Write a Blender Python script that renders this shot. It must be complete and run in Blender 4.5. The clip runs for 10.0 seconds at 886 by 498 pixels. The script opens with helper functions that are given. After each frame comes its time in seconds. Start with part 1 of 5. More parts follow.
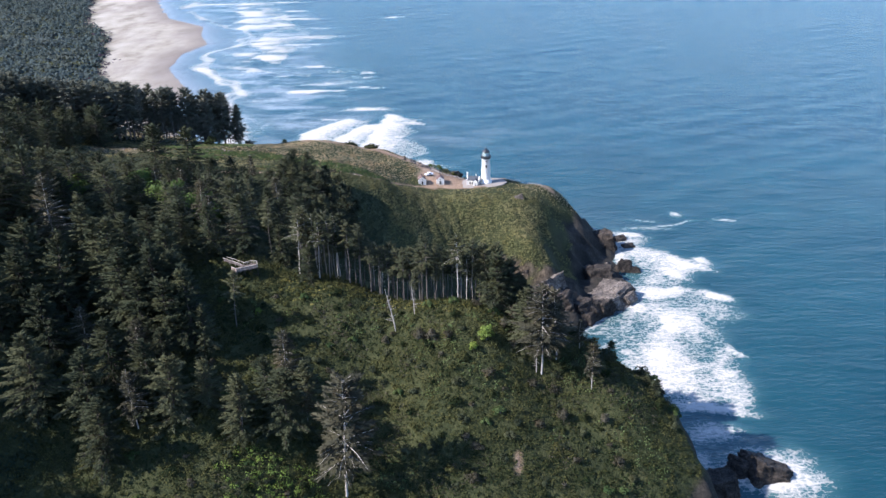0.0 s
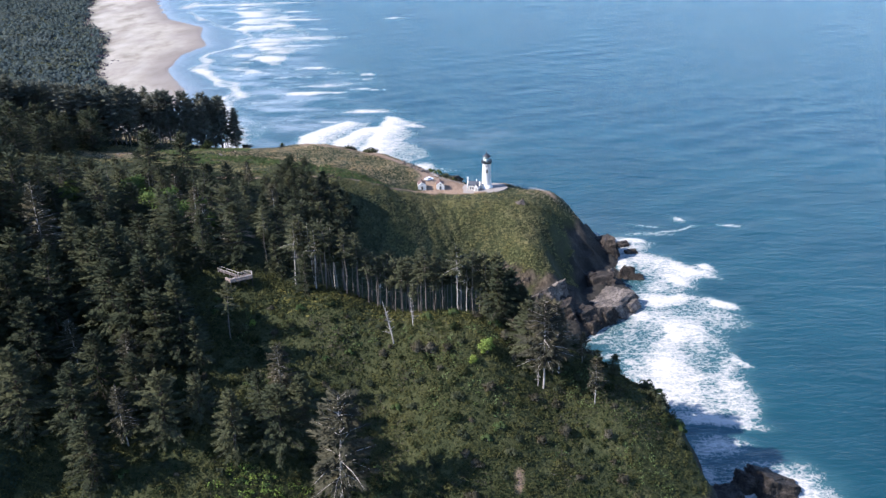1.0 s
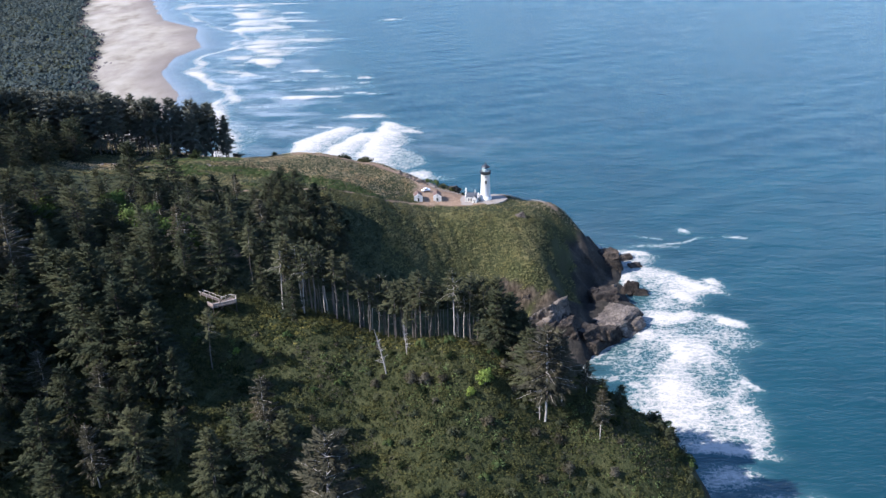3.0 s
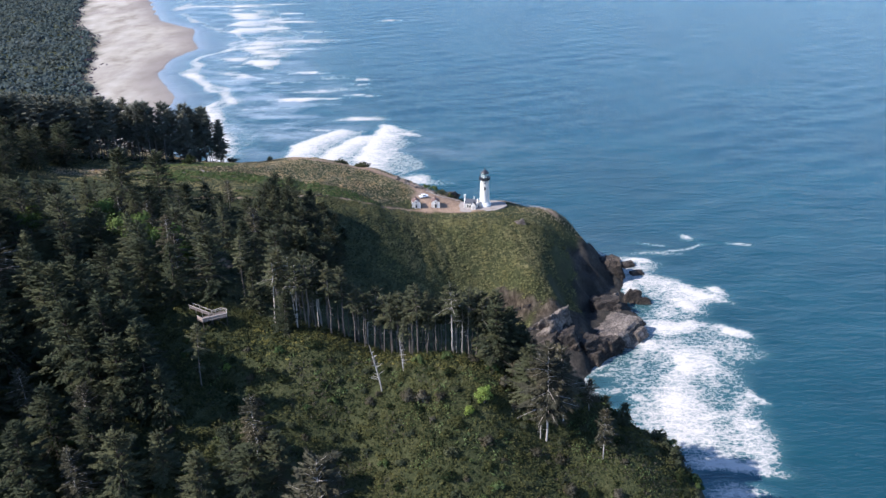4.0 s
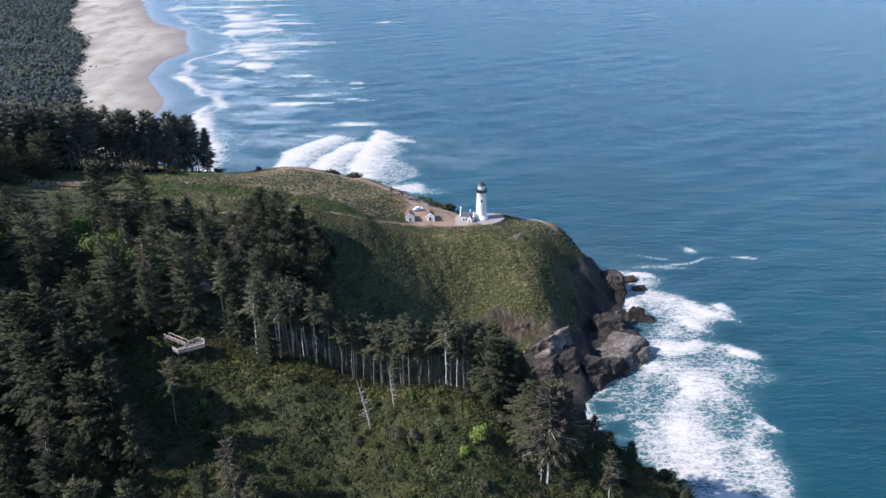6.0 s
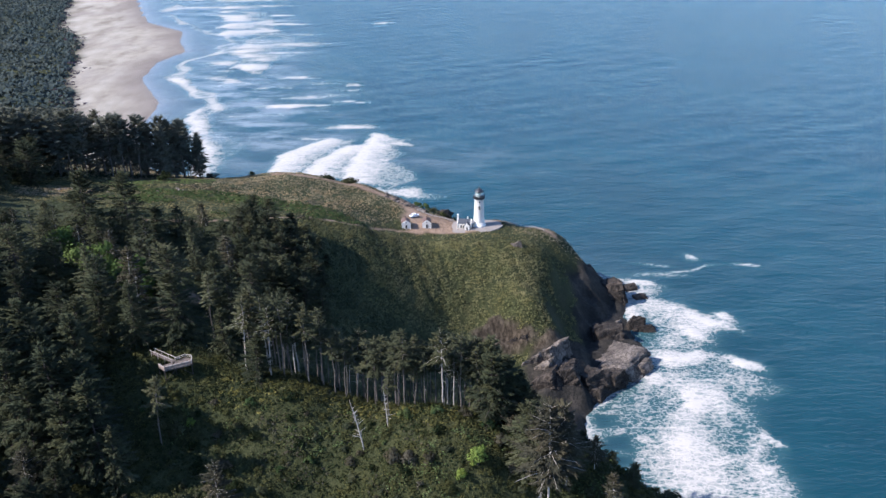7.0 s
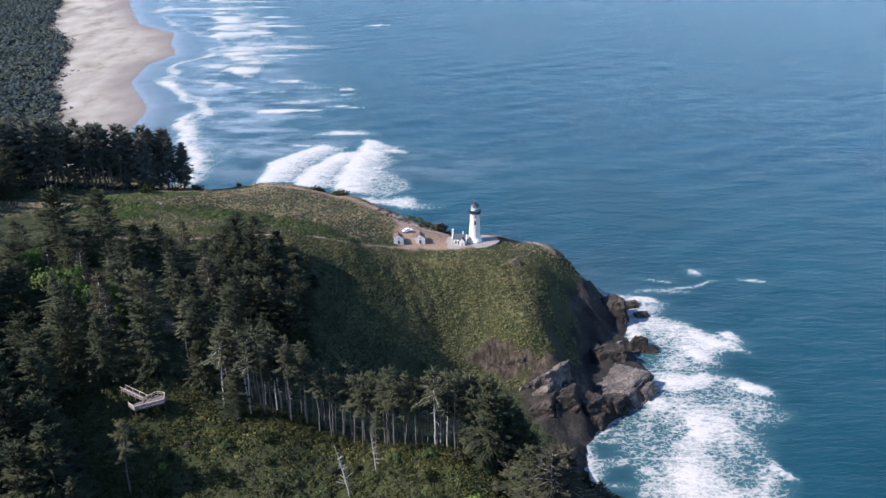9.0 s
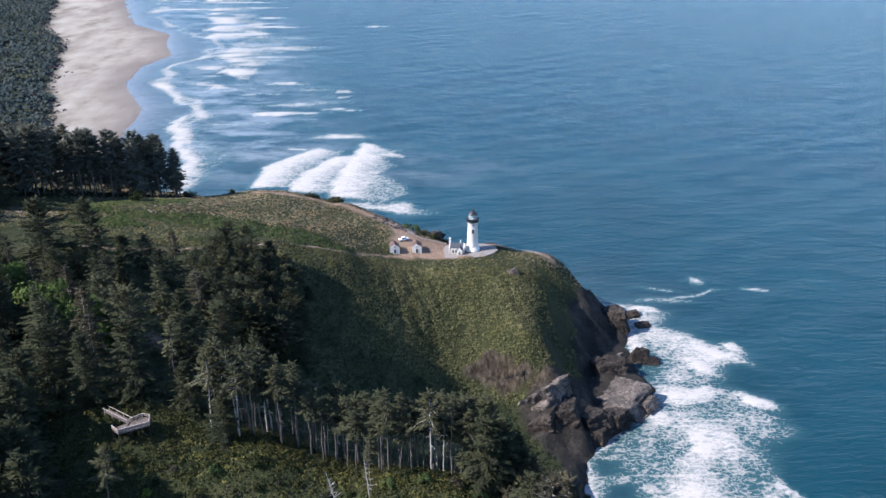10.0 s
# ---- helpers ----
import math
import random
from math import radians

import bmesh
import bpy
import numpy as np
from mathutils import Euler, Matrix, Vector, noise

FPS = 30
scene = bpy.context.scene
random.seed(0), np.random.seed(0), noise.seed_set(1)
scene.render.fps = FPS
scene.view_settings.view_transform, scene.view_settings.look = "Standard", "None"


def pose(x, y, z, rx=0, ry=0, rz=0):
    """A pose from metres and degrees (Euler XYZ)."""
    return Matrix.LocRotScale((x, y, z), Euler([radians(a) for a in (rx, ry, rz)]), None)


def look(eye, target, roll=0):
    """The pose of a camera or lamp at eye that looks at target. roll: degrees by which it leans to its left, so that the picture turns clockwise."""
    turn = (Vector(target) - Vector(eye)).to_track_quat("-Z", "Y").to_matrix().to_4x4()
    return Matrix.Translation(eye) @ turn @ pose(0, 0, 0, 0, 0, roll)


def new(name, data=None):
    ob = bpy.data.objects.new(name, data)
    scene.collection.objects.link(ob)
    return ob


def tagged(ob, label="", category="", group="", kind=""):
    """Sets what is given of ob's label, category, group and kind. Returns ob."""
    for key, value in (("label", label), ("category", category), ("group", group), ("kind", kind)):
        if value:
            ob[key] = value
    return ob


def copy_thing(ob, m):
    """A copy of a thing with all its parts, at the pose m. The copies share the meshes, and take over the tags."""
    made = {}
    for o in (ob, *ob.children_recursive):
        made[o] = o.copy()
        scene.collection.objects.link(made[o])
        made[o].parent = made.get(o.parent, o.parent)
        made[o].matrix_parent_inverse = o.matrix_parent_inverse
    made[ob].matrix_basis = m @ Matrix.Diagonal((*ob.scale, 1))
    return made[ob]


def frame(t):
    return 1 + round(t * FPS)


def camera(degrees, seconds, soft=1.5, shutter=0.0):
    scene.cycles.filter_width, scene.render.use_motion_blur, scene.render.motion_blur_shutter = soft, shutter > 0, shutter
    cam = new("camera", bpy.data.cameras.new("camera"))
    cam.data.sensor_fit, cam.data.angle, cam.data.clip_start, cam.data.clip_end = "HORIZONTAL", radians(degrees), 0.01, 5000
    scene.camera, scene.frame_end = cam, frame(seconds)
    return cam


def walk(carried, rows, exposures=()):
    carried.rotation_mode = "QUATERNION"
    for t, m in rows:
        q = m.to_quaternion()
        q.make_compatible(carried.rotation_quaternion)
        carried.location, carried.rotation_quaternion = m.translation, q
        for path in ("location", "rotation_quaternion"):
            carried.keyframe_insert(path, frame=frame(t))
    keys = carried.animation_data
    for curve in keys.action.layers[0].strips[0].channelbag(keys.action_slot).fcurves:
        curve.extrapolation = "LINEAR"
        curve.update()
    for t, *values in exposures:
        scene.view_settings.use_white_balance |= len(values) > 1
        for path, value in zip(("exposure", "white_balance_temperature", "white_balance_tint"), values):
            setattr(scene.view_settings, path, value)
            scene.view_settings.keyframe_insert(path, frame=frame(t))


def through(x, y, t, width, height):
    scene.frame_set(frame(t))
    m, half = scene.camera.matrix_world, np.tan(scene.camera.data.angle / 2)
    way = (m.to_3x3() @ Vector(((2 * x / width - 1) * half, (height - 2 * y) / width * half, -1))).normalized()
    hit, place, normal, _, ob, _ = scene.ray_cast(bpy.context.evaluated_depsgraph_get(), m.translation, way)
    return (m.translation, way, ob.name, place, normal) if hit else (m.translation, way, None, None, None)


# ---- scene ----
cam = camera(55.0, 10.0)
PATH = [
    (0, (-0.020, 2.778, 207.617), (-0.0238, 4.6073, 206.8084), -1.23),
    (0.5, (0.282, 6.862, 207.782), (0.2771, 8.6911, 206.9727), -1.21),
    (1, (0.579, 11.201, 207.895), (0.5730, 13.0295, 207.0861), -1.20),
    (1.5, (0.870, 15.745, 207.964), (0.8640, 17.5736, 207.1545), -1.17),
    (2, (1.156, 20.450, 207.993), (1.1501, 22.2791, 207.1838), -1.15),
    (2.5, (1.436, 25.277, 207.990), (1.4314, 27.1060, 207.1798), -1.12),
    (4, (2.249, 40.155, 207.837), (2.2472, 41.9834, 207.0274), -1.02),
    (4.5, (2.510, 45.158, 207.759), (2.5100, 46.9865, 206.9494), -0.98),
    (5, (2.766, 50.150, 207.678), (2.7683, 51.9785, 206.8677), -0.94),
    (5.5, (3.018, 55.118, 207.598), (3.0221, 56.9465, 206.7881), -0.89),
    (7, (3.746, 69.814, 207.431), (3.7576, 71.6423, 206.6212), -0.73),
    (7.5, (3.980, 74.644, 207.419), (3.9944, 76.4727, 206.6092), -0.67),
    (8, (4.210, 79.452, 207.438), (4.2270, 81.2808, 206.6288), -0.61),
    (8.5, (4.436, 84.251, 207.495), (4.4555, 86.0802, 206.6859), -0.55),
    (9, (4.658, 89.061, 207.596), (4.6801, 90.8893, 206.7864), -0.48),
    (9.5, (4.876, 93.902, 207.746), (4.9007, 95.7308, 206.9362), -0.41),
    (10, (5.090, 98.803, 207.951), (5.1175, 100.6318, 207.1413), -0.33),
]
walk(cam, [(t, look(eye, target, roll)) for t, eye, target, roll in PATH], exposures=[(0.0, 1.42, 5400, 15), (4.0, 1.27, 5400, 15), (10.0, 1.13, 5400, 15)])

# ---- light ----
SUN_AZ, SUN_EL = radians(256), radians(40)          # clockwise from +y; height over the horizon
to_sun = Vector((math.sin(SUN_AZ) * math.cos(SUN_EL), math.cos(SUN_AZ) * math.cos(SUN_EL), math.sin(SUN_EL)))
world = bpy.data.worlds.new("sky")
scene.world = world
world.use_nodes = True
wn = world.node_tree.nodes
sky = wn.new("ShaderNodeTexSky")
sky.sky_type, sky.sun_disc = "NISHITA", False
sky.sun_elevation, sky.sun_rotation = SUN_EL, SUN_AZ
sky.air_density, sky.dust_density, sky.ozone_density = 1.0, 0.3, 3.0
wn["Background"].inputs["Strength"].default_value = 0.115
world.node_tree.links.new(sky.outputs["Color"], wn["Background"].inputs["Color"])
sun_data = bpy.data.lights.new("sun", "SUN")
sun_data.energy, sun_data.angle, sun_data.color = 4.7, radians(0.5), (1.0, 0.88, 0.72)
sun = new("sun", sun_data)
sun.matrix_basis = look((-400, 200, 500), Vector((-400, 200, 500)) - to_sun)


# ---- materials ----
def material(name, rough=0.9, spec=0.3):
    m = bpy.data.materials.new(name)
    m.use_nodes = True
    n = m.node_tree.nodes
    b = n["Principled BSDF"]
    b.inputs["Roughness"].default_value = rough
    b.inputs["Specular IOR Level"].default_value = spec
    return m, m.node_tree, b


def node(tree, kind, **values):
    n = tree.nodes.new(kind)
    for key, value in values.items():
        n.inputs[key].default_value = value
    return n


def noise_node(tree, scale, detail=4.0, rough=0.6, stretch=None):
    n = node(tree, "ShaderNodeTexNoise", Scale=scale, Detail=detail, Roughness=rough)
    g = tree.nodes.new("ShaderNodeNewGeometry")
    if stretch:
        k = tree.nodes.new("ShaderNodeMapping")
        k.inputs["Scale"].default_value = stretch
        tree.links.new(g.outputs["Position"], k.inputs["Vector"])
        tree.links.new(k.outputs["Vector"], n.inputs["Vector"])
    else:
        tree.links.new(g.outputs["Position"], n.inputs["Vector"])
    return n.outputs["Fac"]


def turned_noise(tree, scale, detail, rough, stretch, turn):
    """Noise drawn out along a line that lies turned in plan."""
    g = tree.nodes.new("ShaderNodeNewGeometry")
    m = tree.nodes.new("ShaderNodeMapping")
    m.inputs["Rotation"].default_value = (0, 0, radians(turn))
    m.inputs["Scale"].default_value = stretch
    n = node(tree, "ShaderNodeTexNoise", Scale=scale, Detail=detail, Roughness=rough)
    tree.links.new(g.outputs["Position"], m.inputs["Vector"])
    tree.links.new(m.outputs[0], n.inputs["Vector"])
    return n.outputs[0]


def ramp(tree, fac, stops):
    r = tree.nodes.new("ShaderNodeValToRGB")
    while len(r.color_ramp.elements) < len(stops):
        r.color_ramp.elements.new(0.5)
    for e, (at, c) in zip(r.color_ramp.elements, stops):
        e.position = at
        e.color = (*c, 1) if isinstance(c, tuple) else (c, c, c, 1)
    tree.links.new(fac, r.inputs["Fac"])
    return r.outputs["Color"]


def mix(tree, fac, a, b, how="MIX"):
    m = tree.nodes.new("ShaderNodeMix")
    m.data_type, m.blend_type = "RGBA", how
    for value, slot in ((fac, 0), (a, 6), (b, 7)):
        if isinstance(value, (int, float)):
            m.inputs[slot].default_value = value if slot == 0 else (value, value, value, 1)
        elif isinstance(value, tuple):
            m.inputs[slot].default_value = (*value, 1)
        else:
            tree.links.new(value, m.inputs[slot])
    return m.outputs[2]


def calc(tree, how, a, b):
    m = tree.nodes.new("ShaderNodeMath")
    m.operation = how
    for value, slot in ((a, 0), (b, 1)):
        if isinstance(value, (int, float)):
            m.inputs[slot].default_value = value
        else:
            tree.links.new(value, m.inputs[slot])
    return m.outputs[0]


def bump(tree, b, height, strength, distance):
    n = node(tree, "ShaderNodeBump", Strength=strength, Distance=distance)
    tree.links.new(height, n.inputs["Height"])
    tree.links.new(n.outputs["Normal"], b.inputs["Normal"])


def attribute(tree, name):
    a = tree.nodes.new("ShaderNodeAttribute")
    a.attribute_name = name
    return a.outputs["Fac"]


def plain(name, colour, rough=0.8, spec=0.3, metal=0.0, vary=0.18, scale=0.8, relief=0.0):
    """One base colour with stains at two scales."""
    m, t, b = material(name, rough, spec)
    fine = noise_node(t, scale * 6, 5)
    wide = noise_node(t, scale, 3)
    lo, hi = tuple(c * (1 - vary) for c in colour), tuple(min(1, c * (1 + vary)) for c in colour)
    c = mix(t, 0.5, ramp(t, fine, [(0.35, lo), (0.65, hi)]), ramp(t, wide, [(0.35, lo), (0.65, hi)]))
    t.links.new(c, b.inputs["Base Color"])
    b.inputs["Metallic"].default_value = metal
    if relief:
        bump(t, b, fine, 0.6, relief)
    return m


def foliage(name, dark, mid, light, scale=0.05, through=0.25, soft=0.6, fleck=0.14):
    """Leaves: drifts of colour at three scales, every spray its own tone, some light let through."""
    m, t, b = material(name, 0.8, 0.05)
    # Extra blue in all three tones takes in the cast of haze and shade.
    dark, mid, light = [(c[0], c[1], c[2] * 1.22) for c in (dark, mid, light)]
    g = t.nodes.new("ShaderNodeNewGeometry")
    wide, middle, near = noise_node(t, scale, 4, 0.65), noise_node(t, scale * 4.2, 3, 0.6), noise_node(t, scale * 16, 3, 0.6)
    shift = calc(t, "ADD", calc(t, "MULTIPLY", g.outputs["Random Per Island"], fleck), calc(t, "MULTIPLY", wide, 0.7))
    shift = calc(t, "ADD", shift, calc(t, "ADD", calc(t, "MULTIPLY", middle, 0.4), calc(t, "MULTIPLY", near, 0.1)))
    o = t.nodes.new("ShaderNodeObjectInfo")
    shift = calc(t, "ADD", shift, calc(t, "MULTIPLY", calc(t, "SUBTRACT", o.outputs["Random"], 0.5), 0.34))
    c = ramp(t, shift, [(0.46, dark), (0.68, mid), (0.92, light)])
    dry = ramp(t, noise_node(t, scale * 2.3, 3, 0.5, (1.3, 0.8, 1.0)), [(0.5, 0.0), (0.66, 0.55)])
    c = mix(t, dry, c, tuple(v * k for v, k in zip(mid, (1.3, 1.1, 0.9))))
    t.links.new(c, b.inputs["Base Color"])
    # Leaves in a mass catch the light as a mass: ease each spray's facing towards that of its clump.
    a = t.nodes.new("ShaderNodeAttribute")
    a.attribute_name = "facing"
    turn = t.nodes.new("ShaderNodeVectorTransform")
    turn.vector_type, turn.convert_from, turn.convert_to = "NORMAL", "OBJECT", "WORLD"
    t.links.new(a.outputs["Vector"], turn.inputs[0])
    lean = t.nodes.new("ShaderNodeMix")
    lean.data_type = "VECTOR"
    lean.inputs[0].default_value = soft
    t.links.new(g.outputs["Normal"], lean.inputs[4])
    t.links.new(turn.outputs[0], lean.inputs[5])
    unit = t.nodes.new("ShaderNodeVectorMath")
    unit.operation = "NORMALIZE"
    t.links.new(lean.outputs[1], unit.inputs[0])
    t.links.new(unit.outputs[0], b.inputs["Normal"])
    tr = t.nodes.new("ShaderNodeBsdfTranslucent")
    t.links.new(c, tr.inputs["Color"])
    s = t.nodes.new("ShaderNodeMixShader")
    s.inputs[0].default_value = through
    t.links.new(b.outputs[0], s.inputs[1])
    t.links.new(tr.outputs[0], s.inputs[2])
    t.links.new(s.outputs[0], t.nodes["Material Output"].inputs["Surface"])
    return m


SPRUCE = foliage("spruce_needles", (0.022, 0.027, 0.0135), (0.042, 0.048, 0.021), (0.077, 0.078, 0.033), through=0.1, soft=0.45)
TALL = foliage("weathered_spruce_needles", (0.026, 0.03, 0.014), (0.05, 0.053, 0.023), (0.088, 0.088, 0.038), through=0.1, soft=0.45)
BROWN = foliage("dying_spruce_needles", (0.035, 0.034, 0.019), (0.06, 0.056, 0.029), (0.095, 0.087, 0.045), through=0.1, soft=0.45)
ALDER = foliage("alder_leaves", (0.033, 0.056, 0.013), (0.066, 0.1, 0.022), (0.108, 0.142, 0.034), soft=0.5)
SCRUB = foliage("salal_scrub", (0.009, 0.016, 0.005), (0.022, 0.03, 0.01), (0.082, 0.078, 0.022), 0.075, soft=0.5, fleck=0.2)
FRESH = foliage("fresh_bramble", (0.03, 0.052, 0.016), (0.065, 0.09, 0.026), (0.11, 0.135, 0.042), 0.11)
# Scrub colour darkened to deepen the shade in gully and ravine.
SHADE_SCRUB = foliage("shade_darkened_scrub", (0.016, 0.025, 0.013), (0.036, 0.047, 0.022), (0.068, 0.074, 0.034), 0.1)
SLOPE = foliage("headland_ferns", (0.053, 0.062, 0.023), (0.112, 0.114, 0.04), (0.185, 0.164, 0.064), 0.055, soft=0.8, fleck=0.08)
MEADOW = foliage("rough_grass", (0.07, 0.08, 0.03), (0.19, 0.17, 0.07), (0.31, 0.255, 0.125), 0.045, soft=0.85, fleck=0.07)
LAWN = foliage("short_green_grass", (0.075, 0.11, 0.03), (0.115, 0.155, 0.045), (0.2, 0.2, 0.08), 0.06, soft=0.85, fleck=0.06)
DRY = foliage("dry_grass", (0.18, 0.155, 0.075), (0.34, 0.275, 0.145), (0.46, 0.375, 0.21), 0.045, soft=0.85, fleck=0.07)
# Pine colour cooled towards blue to stand in for distance haze.
FARWOOD = foliage("haze_blued_pine", (0.03, 0.042, 0.032), (0.054, 0.07, 0.054), (0.08, 0.094, 0.07), 0.012)
# Paler than the other spruces: the haze of distance is in the colour.
GROVE = foliage("haze_paled_grove_needles", (0.065, 0.072, 0.046), (0.11, 0.115, 0.07), (0.165, 0.16, 0.1), through=0.2, soft=0.5)
HEATH = foliage("grey_brown_twigs", (0.036, 0.034, 0.018), (0.068, 0.062, 0.035), (0.108, 0.097, 0.058), 0.1)
DUNE = foliage("purple_brown_brush", (0.035, 0.028, 0.033), (0.068, 0.052, 0.06), (0.11, 0.085, 0.09), 0.03)
GOLDEN = foliage("golden_ferns", (0.05, 0.056, 0.015), (0.1, 0.098, 0.024), (0.18, 0.152, 0.038), 0.12, soft=0.7, fleck=0.08)
LIME = foliage("bright_willow_leaves", (0.075, 0.11, 0.02), (0.13, 0.18, 0.03), (0.19, 0.24, 0.05), 0.1, soft=0.4)
DARK_BARK = plain("dark_bark", (0.062, 0.05, 0.043), 0.9, 0.1, vary=0.4, scale=0.6, relief=0.05)
# Bark of the far grove, lightened a little to suggest haze.
PALE_BARK = plain("haze_paled_bark", (0.13, 0.115, 0.1), 0.9, 0.1, vary=0.35, scale=0.6, relief=0.05)
BARK = plain("grey_bark", (0.115, 0.1, 0.086), 0.9, 0.1, vary=0.4, scale=0.6, relief=0.05)
DEADWOOD = plain("bleached_deadwood", (0.36, 0.32, 0.28), 0.9, 0.1, vary=0.3, scale=0.8, relief=0.03)


def rock_material(name, dark, mid, light):
    m, t, b = material(name, 0.85, 0.25)
    wide = noise_node(t, 0.12, 6, 0.7, (1, 1, 2.2))
    fine = noise_node(t, 1.1, 6, 0.75)
    c = ramp(t, calc(t, "ADD", calc(t, "MULTIPLY", wide, 0.6), calc(t, "MULTIPLY", fine, 0.4)), [(0.39, dark), (0.5, mid), (0.6, light)])
    seam = calc(t, "ABSOLUTE", calc(t, "SUBTRACT", noise_node(t, 0.22, 5, 0.6, (1.4, 1.4, 0.7)), 0.5), 0.0)
    c = mix(t, ramp(t, seam, [(0.0, 0.75), (0.045, 0.0)]), c, tuple(0.4 * v for v in dark))
    t.links.new(c, b.inputs["Base Color"])
    bump(t, b, calc(t, "ADD", fine, calc(t, "MULTIPLY", wide, 1.5)), 1.0, 1.7)
    return m


ROCK = rock_material("basalt", (0.018, 0.0155, 0.0135), (0.05, 0.04, 0.032), (0.115, 0.09, 0.07))
RAIL_PANEL = plain("brown_rail_boards", (0.28, 0.21, 0.17), 0.9, 0.15, vary=0.2, scale=1.2, relief=0.01)
PALE_ROCK = rock_material("bleached_rock", (0.06, 0.05, 0.042), (0.18, 0.148, 0.122), (0.32, 0.265, 0.22))
WHITE_PAINT = plain("white_masonry_paint", (0.66, 0.625, 0.56), 0.75, 0.3, vary=0.05, scale=0.4)
BLACK_IRON = plain("black_painted_iron", (0.02, 0.021, 0.024), 0.45, 0.5, vary=0.3, scale=1.0)
SLATE = plain("dark_grey_shingles", (0.06, 0.065, 0.075), 0.8, 0.3, vary=0.3, scale=1.5, relief=0.03)
RED_TILE = plain("faded_red_tiles", (0.11, 0.072, 0.06), 0.85, 0.25, vary=0.35, scale=1.2, relief=0.03)
CONCRETE = plain("pale_concrete", (0.225, 0.195, 0.17), 0.9, 0.2, vary=0.14, scale=0.3, relief=0.01)
DARK_OPEN = plain("dark_glazing", (0.03, 0.035, 0.04), 0.25, 0.5, vary=0.2)
DECK_WOOD = plain("weathered_deck_boards", (0.13, 0.105, 0.09), 0.9, 0.15, vary=0.3, scale=1.5, relief=0.01)
RAIL_WOOD = plain("bleached_rail_boards", (0.34, 0.3, 0.265), 0.85, 0.2, vary=0.15, scale=1.0, relief=0.01)
CAR_PAINT = plain("white_car_paint", (0.8, 0.8, 0.8), 0.3, 0.5, vary=0.04)
RUBBER = plain("black_rubber", (0.02, 0.02, 0.02), 0.9, 0.2)
GLASS, gt, gb = material("lantern_glass", 0.05, 0.5)
gb.inputs["Base Color"].default_value = (0.8, 0.9, 0.88, 1)
gb.inputs["Transmission Weight"].default_value = 0.85


# ---- geometry helpers ----
rng = np.random.default_rng(11)


def lattice(ix, iy, seed):
    h = (ix.astype(np.int64) * 374761393 + iy.astype(np.int64) * 668265263 + seed * 2147483647) & 0xFFFFFFFF
    h = ((h ^ (h >> 13)) * 1274126177) & 0xFFFFFFFF
    return ((h ^ (h >> 16)) & 0xFFFF) / 65535.0


def value_noise(x, y, seed):
    ix, iy = np.floor(x), np.floor(y)
    u, v = x - ix, y - iy
    u, v = u * u * (3 - 2 * u), v * v * (3 - 2 * v)
    a, b = lattice(ix, iy, seed), lattice(ix + 1, iy, seed)
    c, d = lattice(ix, iy + 1, seed), lattice(ix + 1, iy + 1, seed)
    return (a * (1 - u) + b * u) * (1 - v) + (c * (1 - u) + d * u) * v


def fbm(x, y, size, octaves=4, seed=0):
    """Cloudy noise about zero, from -1 to 1, with a largest wave of that size in metres."""
    x, y = np.asarray(x, float), np.asarray(y, float)
    total, amount, k = 0.0, 1.0, 1.0 / size
    for n in range(octaves):
        total = total + amount * (2 * value_noise(x * k + 17.3 * n, y * k - 9.1 * n, seed + n) - 1)
        amount, k = amount * 0.5, k * 2.03
    return total / 1.6


def mesh_np(name, verts, faces, smooth=False):
    """A mesh from arrays: verts (n, 3) and faces (m, 3 or 4)."""
    verts, faces = np.asarray(verts, np.float32), np.asarray(faces, np.int32)
    me = bpy.data.meshes.new(name)
    m, k = faces.shape
    me.vertices.add(len(verts))
    me.vertices.foreach_set("co", verts.ravel())
    me.loops.add(m * k)
    me.loops.foreach_set("vertex_index", faces.ravel())
    me.polygons.add(m)
    me.polygons.foreach_set("loop_start", np.arange(0, m * k, k, dtype=np.int32))
    me.polygons.foreach_set("use_smooth", np.full(m, smooth))
    me.update(calc_edges=True)
    return me


def piece(name, me, mat, parent=None, label=""):
    """Links a ready mesh as one object, under a thing where one is given."""
    me.materials.append(mat)
    ob = new(name, me)
    ob.parent = parent
    return tagged(ob, label)


def part(name, bm, mat, parent, label=""):
    me = bpy.data.meshes.new(name)
    bm.to_mesh(me)
    bm.free()
    return piece(name, me, mat, parent, label)


def thing(name, m, label, category, group="", kind=""):
    ob = new(name)
    ob.empty_display_size = 0.5
    ob.matrix_basis = m
    return tagged(ob, label, category, group, kind)


def facing(me, v):
    """Stores which way the clump looks out at every corner of its sprays."""
    a = me.attributes.new("facing", "FLOAT_VECTOR", "POINT")
    a.data.foreach_set("vector", np.asarray(v, np.float32).ravel())
    return me


def box(size, at=(0, 0, 0), bevel=0.0, bm=None, turn=0.0):
    bm = bm or bmesh.new()
    made = bmesh.ops.create_cube(bm, size=1.0, matrix=pose(*at, 0, 0, turn) @ Matrix.Diagonal((*size, 1)))
    if bevel:
        edges = list({e for v in made["verts"] for e in v.link_edges})
        bmesh.ops.bevel(bm, geom=edges, offset=bevel, segments=1, affect="EDGES")
    return bm


